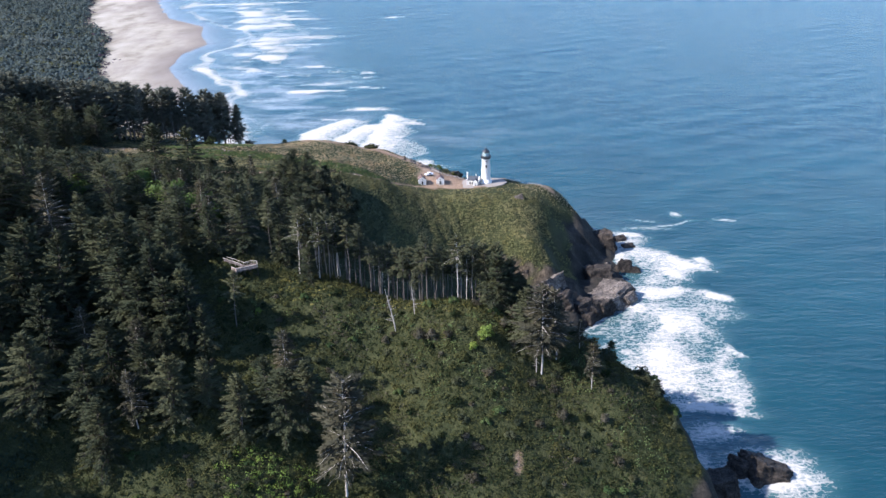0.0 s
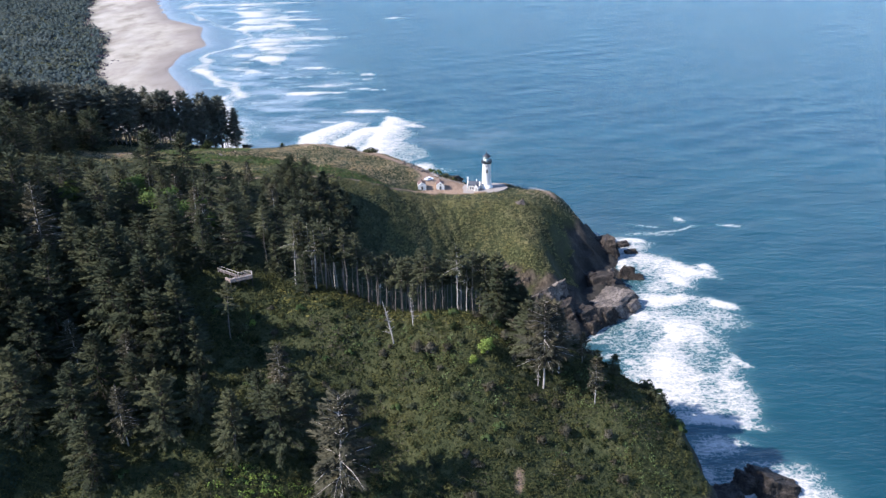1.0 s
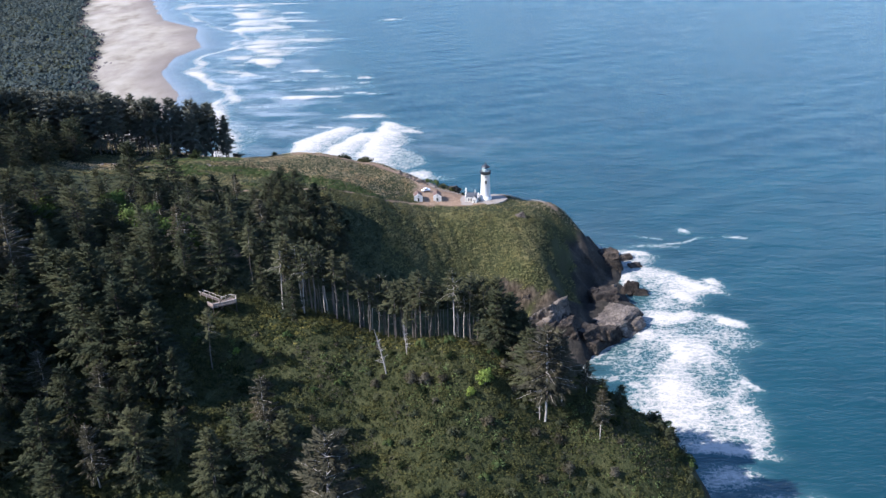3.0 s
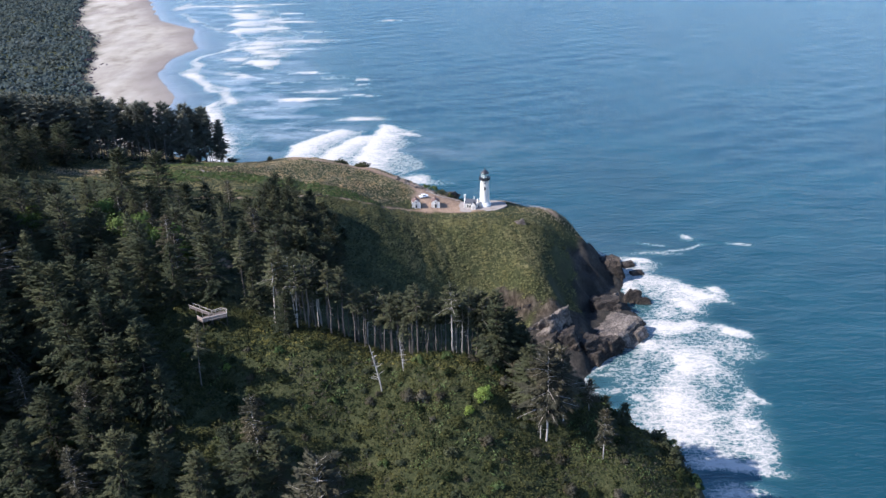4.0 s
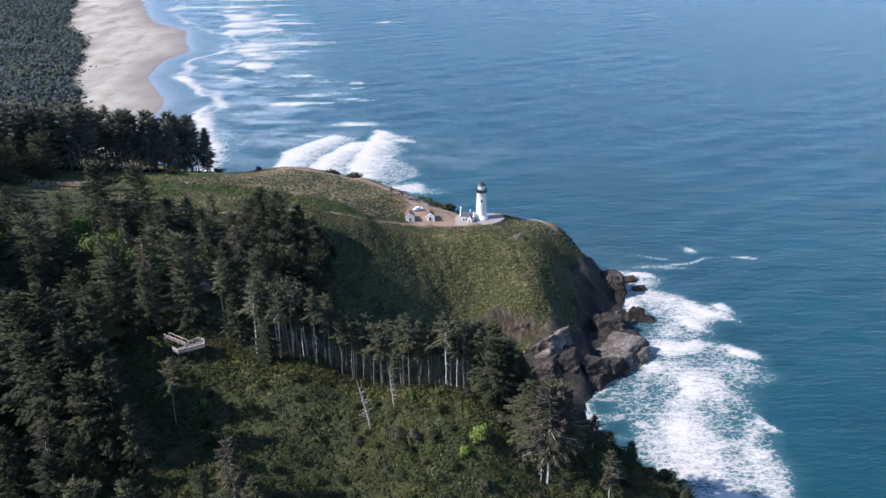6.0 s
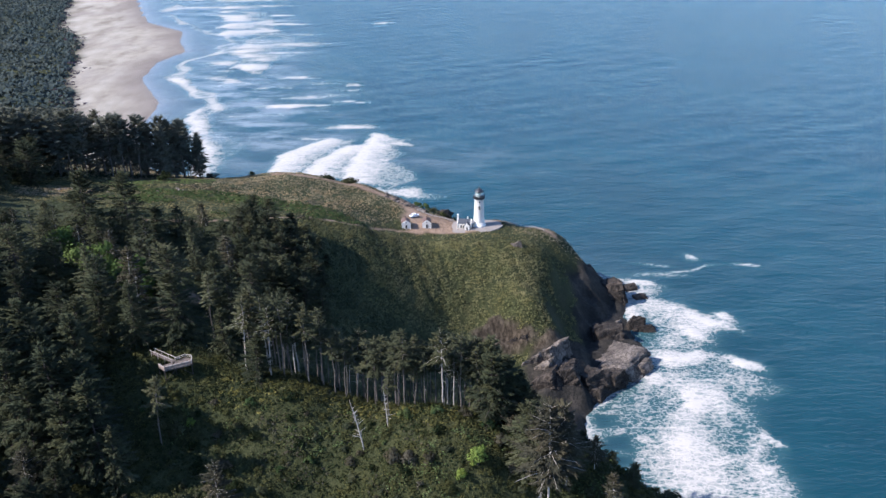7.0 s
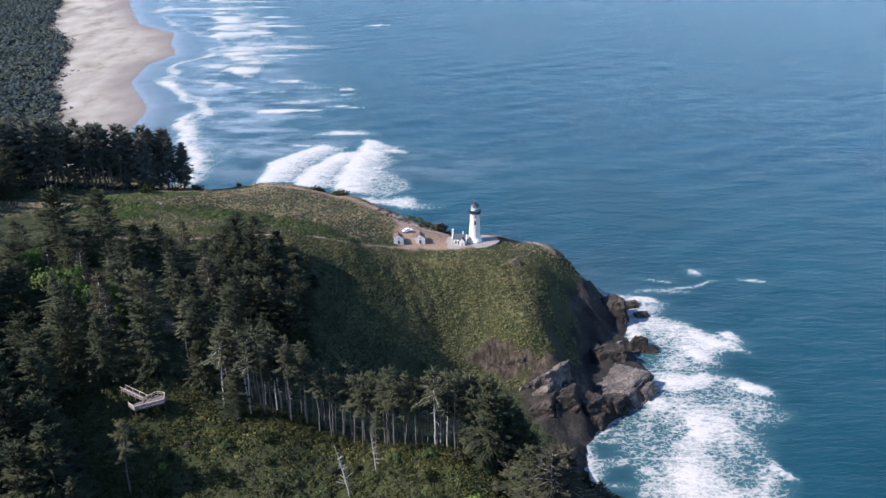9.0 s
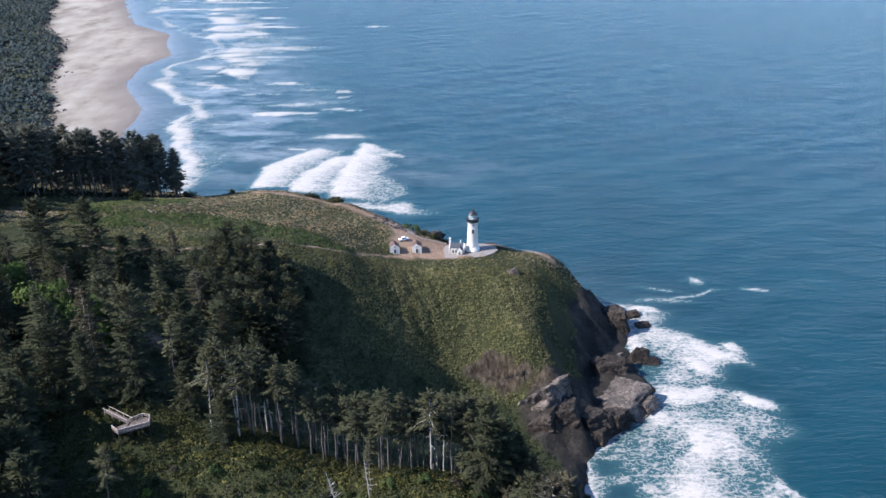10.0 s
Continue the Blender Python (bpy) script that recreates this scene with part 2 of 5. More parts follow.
def lathe(profile, sides=32, at=(0, 0, 0)):
    """A turned solid from (radius, height) pairs."""
    bm = bmesh.new()
    rings = [[bm.verts.new((at[0] + r * math.cos(2 * math.pi * k / sides), at[1] + r * math.sin(2 * math.pi * k / sides), at[2] + z)) for k in range(sides)] for r, z in profile]
    for a, b in zip(rings, rings[1:]):
        for k in range(sides):
            bm.faces.new((a[k], a[(k + 1) % sides], b[(k + 1) % sides], b[k]))
    bm.faces.new(rings[0][::-1])
    bm.faces.new(rings[-1])
    for f in bm.faces:
        f.smooth = sides > 12
    return bm


def tube(points, radii, sides=6):
    """Verts and quads of a bent, tapered pipe."""
    points, radii = np.asarray(points, float), np.asarray(radii, float)
    way = np.gradient(points, axis=0)
    way /= np.linalg.norm(way, axis=1)[:, None] + 1e-9
    side = np.cross(way, np.where(np.abs(way[:, 2:3]) > 0.8, (1.0, 0, 0), (0, 0, 1.0)))
    side /= np.linalg.norm(side, axis=1)[:, None] + 1e-9
    other = np.cross(way, side)
    a = np.linspace(0, 2 * np.pi, sides, endpoint=False)
    ring = points[:, None] + radii[:, None, None] * (side[:, None] * np.cos(a)[None, :, None] + other[:, None] * np.sin(a)[None, :, None])
    n = len(points)
    k = np.arange(sides)
    faces = [np.stack([i * sides + k, i * sides + (k + 1) % sides, (i + 1) * sides + (k + 1) % sides, (i + 1) * sides + k], 1) for i in range(n - 1)]
    return ring.reshape(-1, 3), np.concatenate(faces)


def joined(parts):
    verts, faces, at = [], [], 0
    for v, f in parts:
        verts.append(v)
        faces.append(f + at)
        at += len(v)
    return np.concatenate(verts), np.concatenate(faces)


def sprays(centres, normals, long, wide, r, along=None):
    """Small leafy quads: one at each centre, facing its normal."""
    n = len(centres)
    normals = normals / (np.linalg.norm(normals, axis=1)[:, None] + 1e-9)
    t = r.normal(size=(n, 3)) if along is None else along
    t = t - normals * np.sum(t * normals, 1)[:, None]
    t /= np.linalg.norm(t, axis=1)[:, None] + 1e-9
    s = np.cross(normals, t)
    long, wide = np.broadcast_to(long, n)[:, None], np.broadcast_to(wide, n)[:, None]
    j = r.uniform(0.55, 1.15, (4, n, 1))
    v = np.stack([centres - t * long * j[0], centres - s * wide * j[1], centres + t * long * j[2], centres + s * wide * j[3]], 1)
    return v.reshape(-1, 3), np.arange(4 * n).reshape(-1, 4)


# ---- the lie of the land ----
# Shoreline from behind the camera to the far beach; the land lies on its left.
SHORE = np.array([
    (60, -900), (80, 60), (92, 200), (99, 235), (94, 268), (74, 300), (60, 335), (64, 366), (78, 382), (90, 392), (97, 412), (92, 432),
    (96, 452), (97, 480), (92, 500), (72, 516), (45, 514), (22, 518), (10, 530), (-14, 562), (-48, 582), (-90, 586), (-150, 610), (-215, 690), (-262, 800), (-272, 908),
    (-300, 965), (-325, 1020), (-335, 1110), (-318, 1180), (-345, 1250), (-362, 1330), (-440, 1420), (-520, 1640), (-760, 2300), (-1400, 4600)], float)
# Heights of the near hill, x, y, z.
# The unseen rise at (-220, 180) is set high to help shade the ravine.
NEAR_HILL = [
    (-220, 180, 98), (-165, 190, 72), (-122, 206, 50), (-100, 170, 34), (-81, 200, 43), (-50, 203, 36), (-30, 212, 29), (1, 208, 31), (37, 212, 26),
    (64, 215, 20), (-79, 213, 49), (-89, 234, 60), (-50, 237, 54), (-114, 252, 68), (-150, 250, 82), (-28, 257, 56), (-64, 270, 68), (13, 253, 61),
    (15, 244, 53), (33, 252, 49), (49, 246, 45), (60, 264, 48), (56, 249, 47), (66, 242, 39), (59, 237, 38), (-71, 282, 77), (-38, 278, 71), (2, 270, 69), (22, 268, 64), (44, 274, 53), (-122, 284, 76), (-180, 300, 96)]
# The gully behind it, and the slopes up to the meadow.
GULLY = [
    (-69, 326, 71), (-50, 314, 62), (-110, 350, 80), (-150, 350, 86), (-35, 345, 48), (0, 345, 28), (30, 350, 13), (55, 350, 5), (20, 300, 40), (-15, 300, 50),
    (-52, 395, 62), (-85, 385, 70), (-20, 395, 42), (15, 405, 23), (40, 392, 15), (10, 375, 17), (62, 395, 14), (-220, 400, 92), (-250, 320, 100)]
# The lighthouse head and the meadow on it.
HEAD = [
    (-120, 400, 77), (-94, 438, 69), (-146, 440, 73), (-132, 473, 67), (-97, 512, 56), (-74, 483, 58), (-64, 530, 50.3), (-37, 515, 49.3), (-26, 507, 47.3), (-47, 520, 49.6), (-34, 430, 57), (-40, 500, 51),
    (-12, 455, 44), (5, 462, 42.5), (25, 472, 42), (40, 470, 41), (42, 446, 40), (20, 446, 41), (-8, 440, 43), (51, 410, 27), (28, 420, 31), (62, 477, 36.5), (55, 438, 33), (66, 430, 17), (70, 452, 22), (61, 412, 14), (73, 473, 29), (82, 486, 15), (-3, 492, 43), (4, 500, 36),
    (30, 490, 34), (8, 484, 41), (-200, 470, 72), (-190, 530, 58), (-260, 480, 78)]
# Its seaward brow, and the ground falling away behind it.
BROW = [(-16, 500, 45.3), (-10, 512, 38), (-33, 530, 38), (-60, 549, 41), (-90, 534, 51), (-91, 547, 42), (-120, 528, 50), (47, 481, 38), (35, 481, 40.5)]
SPOTS = np.array(NEAR_HILL + GULLY + HEAD + BROW, float)


def thin_plate(a, b):
    r2 = ((a[:, None, :2] - b[None, :, :2]) ** 2).sum(2) / 1e4
    return 0.5 * r2 * np.log(r2 + 1e-9)


def settle():
    n = len(SPOTS)
    p = np.c_[np.ones(n), SPOTS[:, :2] / 100]
    k = np.zeros((n + 3, n + 3))
    k[:n, :n] = thin_plate(SPOTS, SPOTS) - 0.002 * np.eye(n)
    k[:n, n:], k[n:, :n] = p, p.T
    return np.linalg.solve(k, np.r_[SPOTS[:, 2], 0, 0, 0])


SETTLED = settle()


def hill(x, y):
    q = np.c_[x, y]
    return thin_plate(q, SPOTS) @ SETTLED[:-3] + SETTLED[-3] + (q / 100) @ SETTLED[-2:]


def from_shore(x, y):
    """Metres to the shoreline: positive on land."""
    x, y = np.asarray(x, float), np.asarray(y, float)
    best, sign = np.full(x.shape, 1e9), np.ones(x.shape)
    for a, b in zip(SHORE, SHORE[1:]):
        d = b - a
        u = np.clip(((x - a[0]) * d[0] + (y - a[1]) * d[1]) / (d @ d), 0, 1)
        dx, dy = x - a[0] - u * d[0], y - a[1] - u * d[1]
        r = np.hypot(dx, dy)
        near = r < best - 1e-6
        s = np.sign(d[0] * (y - a[1]) - d[1] * (x - a[0]))
        best, sign = np.where(near, r, best), np.where(near, s, sign)
    return best * sign


def ease(v, lo, hi):
    u = np.clip((np.asarray(v, float) - lo) / (np.asarray(hi, float) - lo), 0, 1)
    return u * u * (3 - 2 * u)


def land(x, y, detail=True):
    """The ground's height at x, y."""
    x, y = np.asarray(x, float).ravel(), np.asarray(y, float).ravel()
    shore = from_shore(x, y)
    h = np.clip(hill(np.clip(x, -300, 140), np.clip(y, 150, 620)), 4, 108)
    plainland = 5.0 + 1.5 * fbm(x, y, 60, 3, 5)
    flat = np.maximum(ease(y + 0.35 * np.minimum(x + 250, 0), 560, 700), ease(-x, 420, 700))
    h = h * (1 - flat) + plainland * flat
    d = shore
    if detail:
        rugged = 1 - ease(y, 620, 760)
        d = shore + rugged * (6.5 * fbm(x, y, 26, 4, 21) + (1.0 + 2.0 * ease(y, 350, 390)) * fbm(x, y, 8, 3, 23))
        h = h + (1 - flat) * (1.1 * fbm(x, y, 26, 4, 31) + 0.5 * fbm(x, y, 7, 2, 33)) * (1 - 0.8 * apron(x, y))
    if detail:
        # Rills worn down the seaward slope of the headland.
        slope = ease(y, 392, 404) * (1 - ease(y, 440, 456)) * ease(x, -45, -25) * (1 - ease(x, 56, 70))
        h = h - slope * (0.8 * np.maximum(0, 0.3 - np.abs(fbm(x + 0.25 * y, y * 0.22, 11, 3, 37))) / 0.3 - 0.25)
    steep = 1.55 * (1 - ease(y, 600, 720)) + 0.035 * ease(y, 600, 720)
    cliff = np.where(d > 0, d * steep + 0.4, np.maximum(d * 0.25, -7) + 0.4)
    k = 3.0 * (1 - ease(y, 600, 720)) + 0.3
    gap = np.clip(0.5 + 0.5 * (cliff - h) / k, 0, 1)
    z = cliff * (1 - gap) + h * gap - k * gap * (1 - gap)
    if detail:
        torn = rocky(x, y) * ease(z, 0, 8)
        z = z + torn * (2.2 - 9.0 * np.abs(fbm(x * 0.7, y, 13, 4, 35)) + 1.3 * fbm(x, y, 4.5, 2, 36))
    return z


def apron(x, y):
    """Where the ground by the lighthouse is levelled."""
    return np.exp(-(((x - 20) / 22) ** 2 + ((y - 466) / 13) ** 2) ** 2)


def rocky(x, y):
    """1 where the sea cliffs are bare rock."""
    x, y = np.asarray(x, float).ravel(), np.asarray(y, float).ravel()
    reach = 11 + 7 * (1 - ease(y, 270, 310)) + 16 * ease(y, 345, 400) + 8 * ease(y, 440, 380) * ease(y, 345, 400) + 9 * fbm(x, y, 18, 4, 45)
    scar = 1 - ease(np.hypot((x - 31) / 15, (y - 399) / 8) + 0.5 * fbm(x, y, 7, 3, 46), 0.7, 1.0)
    return np.maximum(1 - ease(from_shore(x, y), reach - 4, reach + 1), scar) * (1 - ease(y, 600, 660))


def ground_at(x, y):
    return float(land([x], [y])[0])


def spacing(*stretches):
    """Grid lines: (from, to, step) stretches laid end to end."""
    return np.unique(np.concatenate([np.arange(a, b, s) for a, b, s in stretches] + [np.array([stretches[-1][1]])]))


def sheet(xs, ys):
    gx, gy = np.meshgrid(xs, ys)
    nx, ny = len(xs), len(ys)
    i = (np.arange(ny - 1)[:, None] * nx + np.arange(nx - 1)[None, :]).ravel()
    return gx.ravel(), gy.ravel(), np.stack([i, i + 1, i + nx + 1, i + nx], 1)


def values(me, name, v):
    a = me.attributes.new(name, "FLOAT", "POINT")
    a.data.foreach_set("value", np.asarray(v, np.float32))


# Trodden and bare ground: the path from the woods to the lighthouse, the yard and the way along the far brow.
PATHS = [
    [(-130, 396), (-95, 408), (-62, 426), (-35, 440), (-26, 451), (-20, 456.5), (-11, 460.5), (-1, 461.5), (9, 462), (14, 461)],
    [(-6, 464), (-7, 480), (-14, 495), (-28, 504), (-42, 511), (-60, 518), (-86, 522)],
    [(-86, 333), (-79, 329)],
    [(34, 480), (46, 479), (58, 475), (64, 471)]]


def near_line(x, y, line):
    best = np.full(x.shape, 1e9)
    for (ax, ay), (bx, by) in zip(line, line[1:]):
        dx, dy = bx - ax, by - ay
        u = np.clip(((x - ax) * dx + (y - ay) * dy) / (dx * dx + dy * dy), 0, 1)
        best = np.minimum(best, np.hypot(x - ax - u * dx, y - ay - u * dy))
    return best


def bare(x, y):
    """1 on path and yard, 0 on grown-over ground."""
    x, y = np.asarray(x, float).ravel(), np.asarray(y, float).ravel()
    wob = 1.5 * fbm(x, y, 9, 3, 41)
    a = 1 - ease(near_line(x, y, PATHS[0]) + wob * 0.3, 0.3, 1.2)
    b = 1 - ease(near_line(x, y, PATHS[1]) + wob, 1.6 + 1.6 * ease(x, -40, -10), 3.4 + 2.4 * ease(x, -40, -10))
    a = np.maximum(a, 1 - ease(near_line(x, y, PATHS[2]) + 0.4 * wob, 2.0, 3.6))
    for cx, cy, rx, ry in ((22, 222, 1.0, 3.2), (61, 236, 0.8, 2.4)):
        a = np.maximum(a, 1 - ease(np.hypot((x - cx) / rx, (y - cy) / ry) + 0.25 * wob, 0.6, 1.1))
    a = np.maximum(a, 1 - ease(near_line(x, y, PATHS[3]) + wob, 0.8, 2.4))
    c = (1 - ease(np.hypot((x - 10) / 27, (y - 474) / 15) + wob * 0.06, 0.75, 1.0)) * ease(y + 0.5 * wob, 460.5, 462)
    return np.clip(np.maximum(np.maximum(a, b), c), 0, 1)


WOOD_EDGE = [(640, -270), (760, -305), (838, -335), (907, -362), (1054, -410), (1210, -464), (1425, -575), (1614, -640), (2300, -880), (4800, -1560)]


def behind_beach(x, y):
    """Metres behind the line where the beach gives way to the pines."""
    ys, xs = zip(*WOOD_EDGE)
    return np.interp(y, ys, xs) + 13 * fbm(x, y, 60, 4, 51) - x


def build_ground():
    xs = spacing((-4500, -900, 300), (-900, -460, 20), (-460, -240, 6), (-240, 112, 2), (112, 160, 8), (160, 600, 60), (600, 4500, 500))
    ys = spacing((-900, 120, 60), (120, 184, 8), (184, 620, 2), (620, 1800, 12), (1800, 4800, 200))
    x, y, f = sheet(xs, ys)
    z = land(x, y)
    me = mesh_np("ground", np.c_[x, y, z], f, True)
    d = from_shore(x, y)
    far = ease(y, 640, 740)
    values(me, "sand", far * (1 - ease(behind_beach(x, y), -10, 3)))
    values(me, "wet", far * (1 - ease(d + 10 * fbm(x, y, 40, 3, 53), 2, 52)))
    values(me, "bare", bare(x, y))
    values(me, "rocky", rocky(x, y))
    values(me, "scar", (1 - ease(np.hypot((x - 34) / 24, (y - 401) / 13), 0.8, 1.1)) + (1 - ease(np.hypot((x - 66) / 9, (y - 482) / 7), 0.7, 1.1)))
    m, t, b = material("hillside", 0.95, 0.15)
    g = t.nodes.new("ShaderNodeNewGeometry")
    up = t.nodes.new("ShaderNodeSeparateXYZ")
    t.links.new(g.outputs["Normal"], up.inputs[0])
    wide, fine = noise_node(t, 0.05, 6, 0.65), noise_node(t, 0.9, 5, 0.7)
    soil = ramp(t, mix(t, 0.5, wide, fine), [(0.36, (0.016, 0.02, 0.008)), (0.5, (0.034, 0.038, 0.014)), (0.66, (0.066, 0.063, 0.026))])
    stone = ramp(t, calc(t, "ADD", calc(t, "MULTIPLY", noise_node(t, 0.1, 6, 0.7, (1, 1, 0.4)), 0.55), calc(t, "MULTIPLY", fine, 0.45)),
                 [(0.36, (0.011, 0.0105, 0.009)), (0.5, (0.027, 0.024, 0.02)), (0.66, (0.075, 0.061, 0.048))])
    streak = noise_node(t, 0.35, 5, 0.7, (1.6, 1.0, 0.22))
    stone = mix(t, attribute(t, "scar"), stone, ramp(t, streak, [(0.38, (0.02, 0.015, 0.01)), (0.5, (0.052, 0.04, 0.027)), (0.64, (0.1, 0.078, 0.055))]))
    slope = ramp(t, calc(t, "ADD", up.outputs["Z"], calc(t, "MULTIPLY", calc(t, "SUBTRACT", wide, 0.5), 0.5)), [(0.52, 1.0), (0.68, 0.0)])
    c = mix(t, calc(t, "MAXIMUM", calc(t, "MULTIPLY", slope, 0.5), attribute(t, "rocky")), soil, stone)
    earth = ramp(t, mix(t, 0.5, wide, fine), [(0.38, (0.15, 0.098, 0.062)), (0.62, (0.3, 0.21, 0.145))])
    c = mix(t, calc(t, "MULTIPLY", attribute(t, "bare"), 1.0), c, earth)
    ripple = noise_node(t, 0.035, 6, 0.6, (1, 0.45, 1))
    sand = ramp(t, ripple, [(0.34, (0.2, 0.168, 0.128)), (0.47, (0.29, 0.25, 0.195)), (0.56, (0.33, 0.29, 0.232)), (0.68, (0.37, 0.33, 0.27))])
    drift = turned_noise(t, 0.012, 6, 0.65, (1.0, 0.35, 1.0), -16)
    sand = mix(t, ramp(t, drift, [(0.5, 0.0), (0.62, 0.6)]), sand, (0.2, 0.165, 0.135))
    c = mix(t, attribute(t, "sand"), c, mix(t, calc(t, "MULTIPLY", attribute(t, "wet"), 0.75), sand, (0.17, 0.138, 0.115)))
    t.links.new(c, b.inputs["Base Color"])
    bump(t, b, fine, 0.9, 0.8)
    ob = piece("ground", me, m)
    tagged(ob, "steep headland ground of soil and dark rock running out to a pale sand beach", "ground", kind="structure")


build_ground()


# ---- the sea ----
# The sheet of white water along the rocks, as an outline; and the patches: centre x, y, half length, half width, turn in degrees, strength.
SHEET = [(93, 501), (109, 495), (131, 484), (121, 470), (138, 460), (159, 444), (141, 429), (135, 415), (147, 400), (157, 380), (142, 371), (138, 354),
         (138, 338), (141, 314), (130, 298), (113, 292), (90, 298), (76, 318), (74, 345), (68, 364), (60, 374), (80, 388), (95, 410), (90, 440), (90, 485)]
SURF = [
    (138, 448, 25, 8, -38, 1.0), (126, 432, 9, 17, 8, 1.0), (112, 408, 21, 9, -12, 0.9), (109, 372, 8, 19, -12, 1.0), (112, 486, 14, 5, -20, 0.85), (141, 402, 14, 7, -35, 1.0),
    (137, 348, 4, 10, 12, 0.95), (112, 302, 24, 7, -14, 1.0), (150, 450, 8, 5, -40, 0.95), (98, 392, 10, 12, 0, 0.85), (102, 452, 8, 24, 4, 0.85), (120, 258, 25, 19, -12, 0.9), (104, 283, 16, 10, 0, 0.68)]
SHEETS = [
    [(-125, 680), (-121, 731), (-110, 750), (-86, 780), (-65, 768), (-81, 729), (-92, 680)],
    [(-97, 672), (-91, 717), (-74, 751), (-45, 758), (-58, 728), (-60, 668)],
    [(-66, 660), (-63, 715), (-58, 757), (-54, 790), (-20, 768), (-36, 745), (-20, 728), (-34, 708), (-6, 669), (-30, 645)]]
SWASH = [
    [(-209, 894), (-239, 926), (-270, 978), (-293, 1016), (-290, 1068), (-255, 972), (-213, 913)],
    [(-180, 670), (-188, 738), (-216, 800), (-234, 862), (-228, 883), (-214, 900), (-208, 860), (-211, 840), (-190, 809), (-160, 774), (-158, 745), (-162, 714), (-162, 670)],
    [(-210, 1031), (-232, 1110), (-251, 1182), (-260, 1245), (-232, 1311), (-203, 1285), (-185, 1139), (-189, 1103), (-192, 1038)]]
FAR_SURF = [[(-240, 1068), (-262, 1180), (-305, 1330), (-372, 1600), (-300, 1610), (-222, 1330), (-186, 1250), (-176, 1112)],
            [(-330, 1560), (-420, 1720), (-520, 1950), (-400, 1950), (-300, 1700)]]
LINES = [
    (-27, 756, 14, 7, -20, 1.0), (-18, 640, 40, 13, -22, 0.78), (-144, 1017, 44, 5, -4, 1.0), (-194, 992, 30, 4, -3, 0.8), (-162, 968, 40, 4, -3, 0.75), (-200, 890, 16, 4, -3, 0.8), (-136, 888, 46, 6, -3, 1.0),
    (-84, 900, 28, 6, -3, 0.95), (-88, 952, 28, 5, -3, 0.8), (-80, 976, 13, 8, -10, 1.0), (-106, 774, 20, 5, -3, 0.75), (-70, 810, 28, 8, -3, 0.95), (-312, 1448, 48, 10, -6, 0.95), (-234, 1384, 60, 10, -6, 0.95),
    (-244, 1470, 30, 9, -6, 0.9), (-398, 1572, 62, 13, -7, 0.9), (-272, 1584, 54, 11, -7, 0.9), (-306, 1508, 30, 9, -6, 0.8), (-77, 1380, 13, 9, -6, 0.9), (-330, 1650, 90, 14, -4, 0.8), (-360, 1740, 90, 14, -4, 0.8),
    (-248, 1345, 26, 10, -4, 0.85)]
WISPS = [(151, 520, 4, 8, 25, 0.8), (178, 507, 11, 2.6, -18, 0.9), (148, 505, 22, 2.0, 14, 0.66), (128, 512, 18, 2.4, -8, 0.64), (126, 498, 26, 4, 0, 0.5), (72, 352, 18, 4, 12, 0.52), (70, 338, 14, 3, 6, 0.46), (78, 326, 12, 6, -8, 0.5), (74, 366, 10, 3, 0, 0.55)]


def blot(x, y, patches):
    total = np.zeros(x.shape)
    for cx, cy, rx, ry, turn, strong in patches:
        c, s = math.cos(radians(turn)), math.sin(radians(turn))
        u, v = ((x - cx) * c + (y - cy) * s) / rx, (-(x - cx) * s + (y - cy) * c) / ry
        total = np.maximum(total, strong * (1 - ease(np.hypot(u, v), 0.15, 1.25)))
    return total


def within(x, y, outline):
    """Metres inside a closed outline: negative outside."""
    p = np.array(outline, float)
    q = np.roll(p, -1, 0)
    best, odd = np.full(x.shape, 1e9), np.zeros(x.shape, bool)
    for a, b in zip(p, q):
        d = b - a
        u = np.clip(((x - a[0]) * d[0] + (y - a[1]) * d[1]) / (d @ d), 0, 1)
        best = np.minimum(best, np.hypot(x - a[0] - u * d[0], y - a[1] - u * d[1]))
        if a[1] != b[1]:
            odd ^= ((a[1] > y) != (b[1] > y)) & (x < a[0] + (y - a[1]) / d[1] * d[0])
    return np.where(odd, best, -best)


def rolling(x, y, outlines, soft, fade, low):
    """Sheets of spent breakers: a bright front on the landward side, thinning seawards."""
    total = np.zeros(x.shape)
    for line in outlines:
        deep = within(x, y, line)
        front = np.interp(y, *zip(*sorted((p[1], p[0]) for p in line[:4])))
        behind = 1 - (1 - low) * ease(x - front, 0, fade)
        total = np.maximum(total, ease(deep, -soft, soft) * behind)
    return total


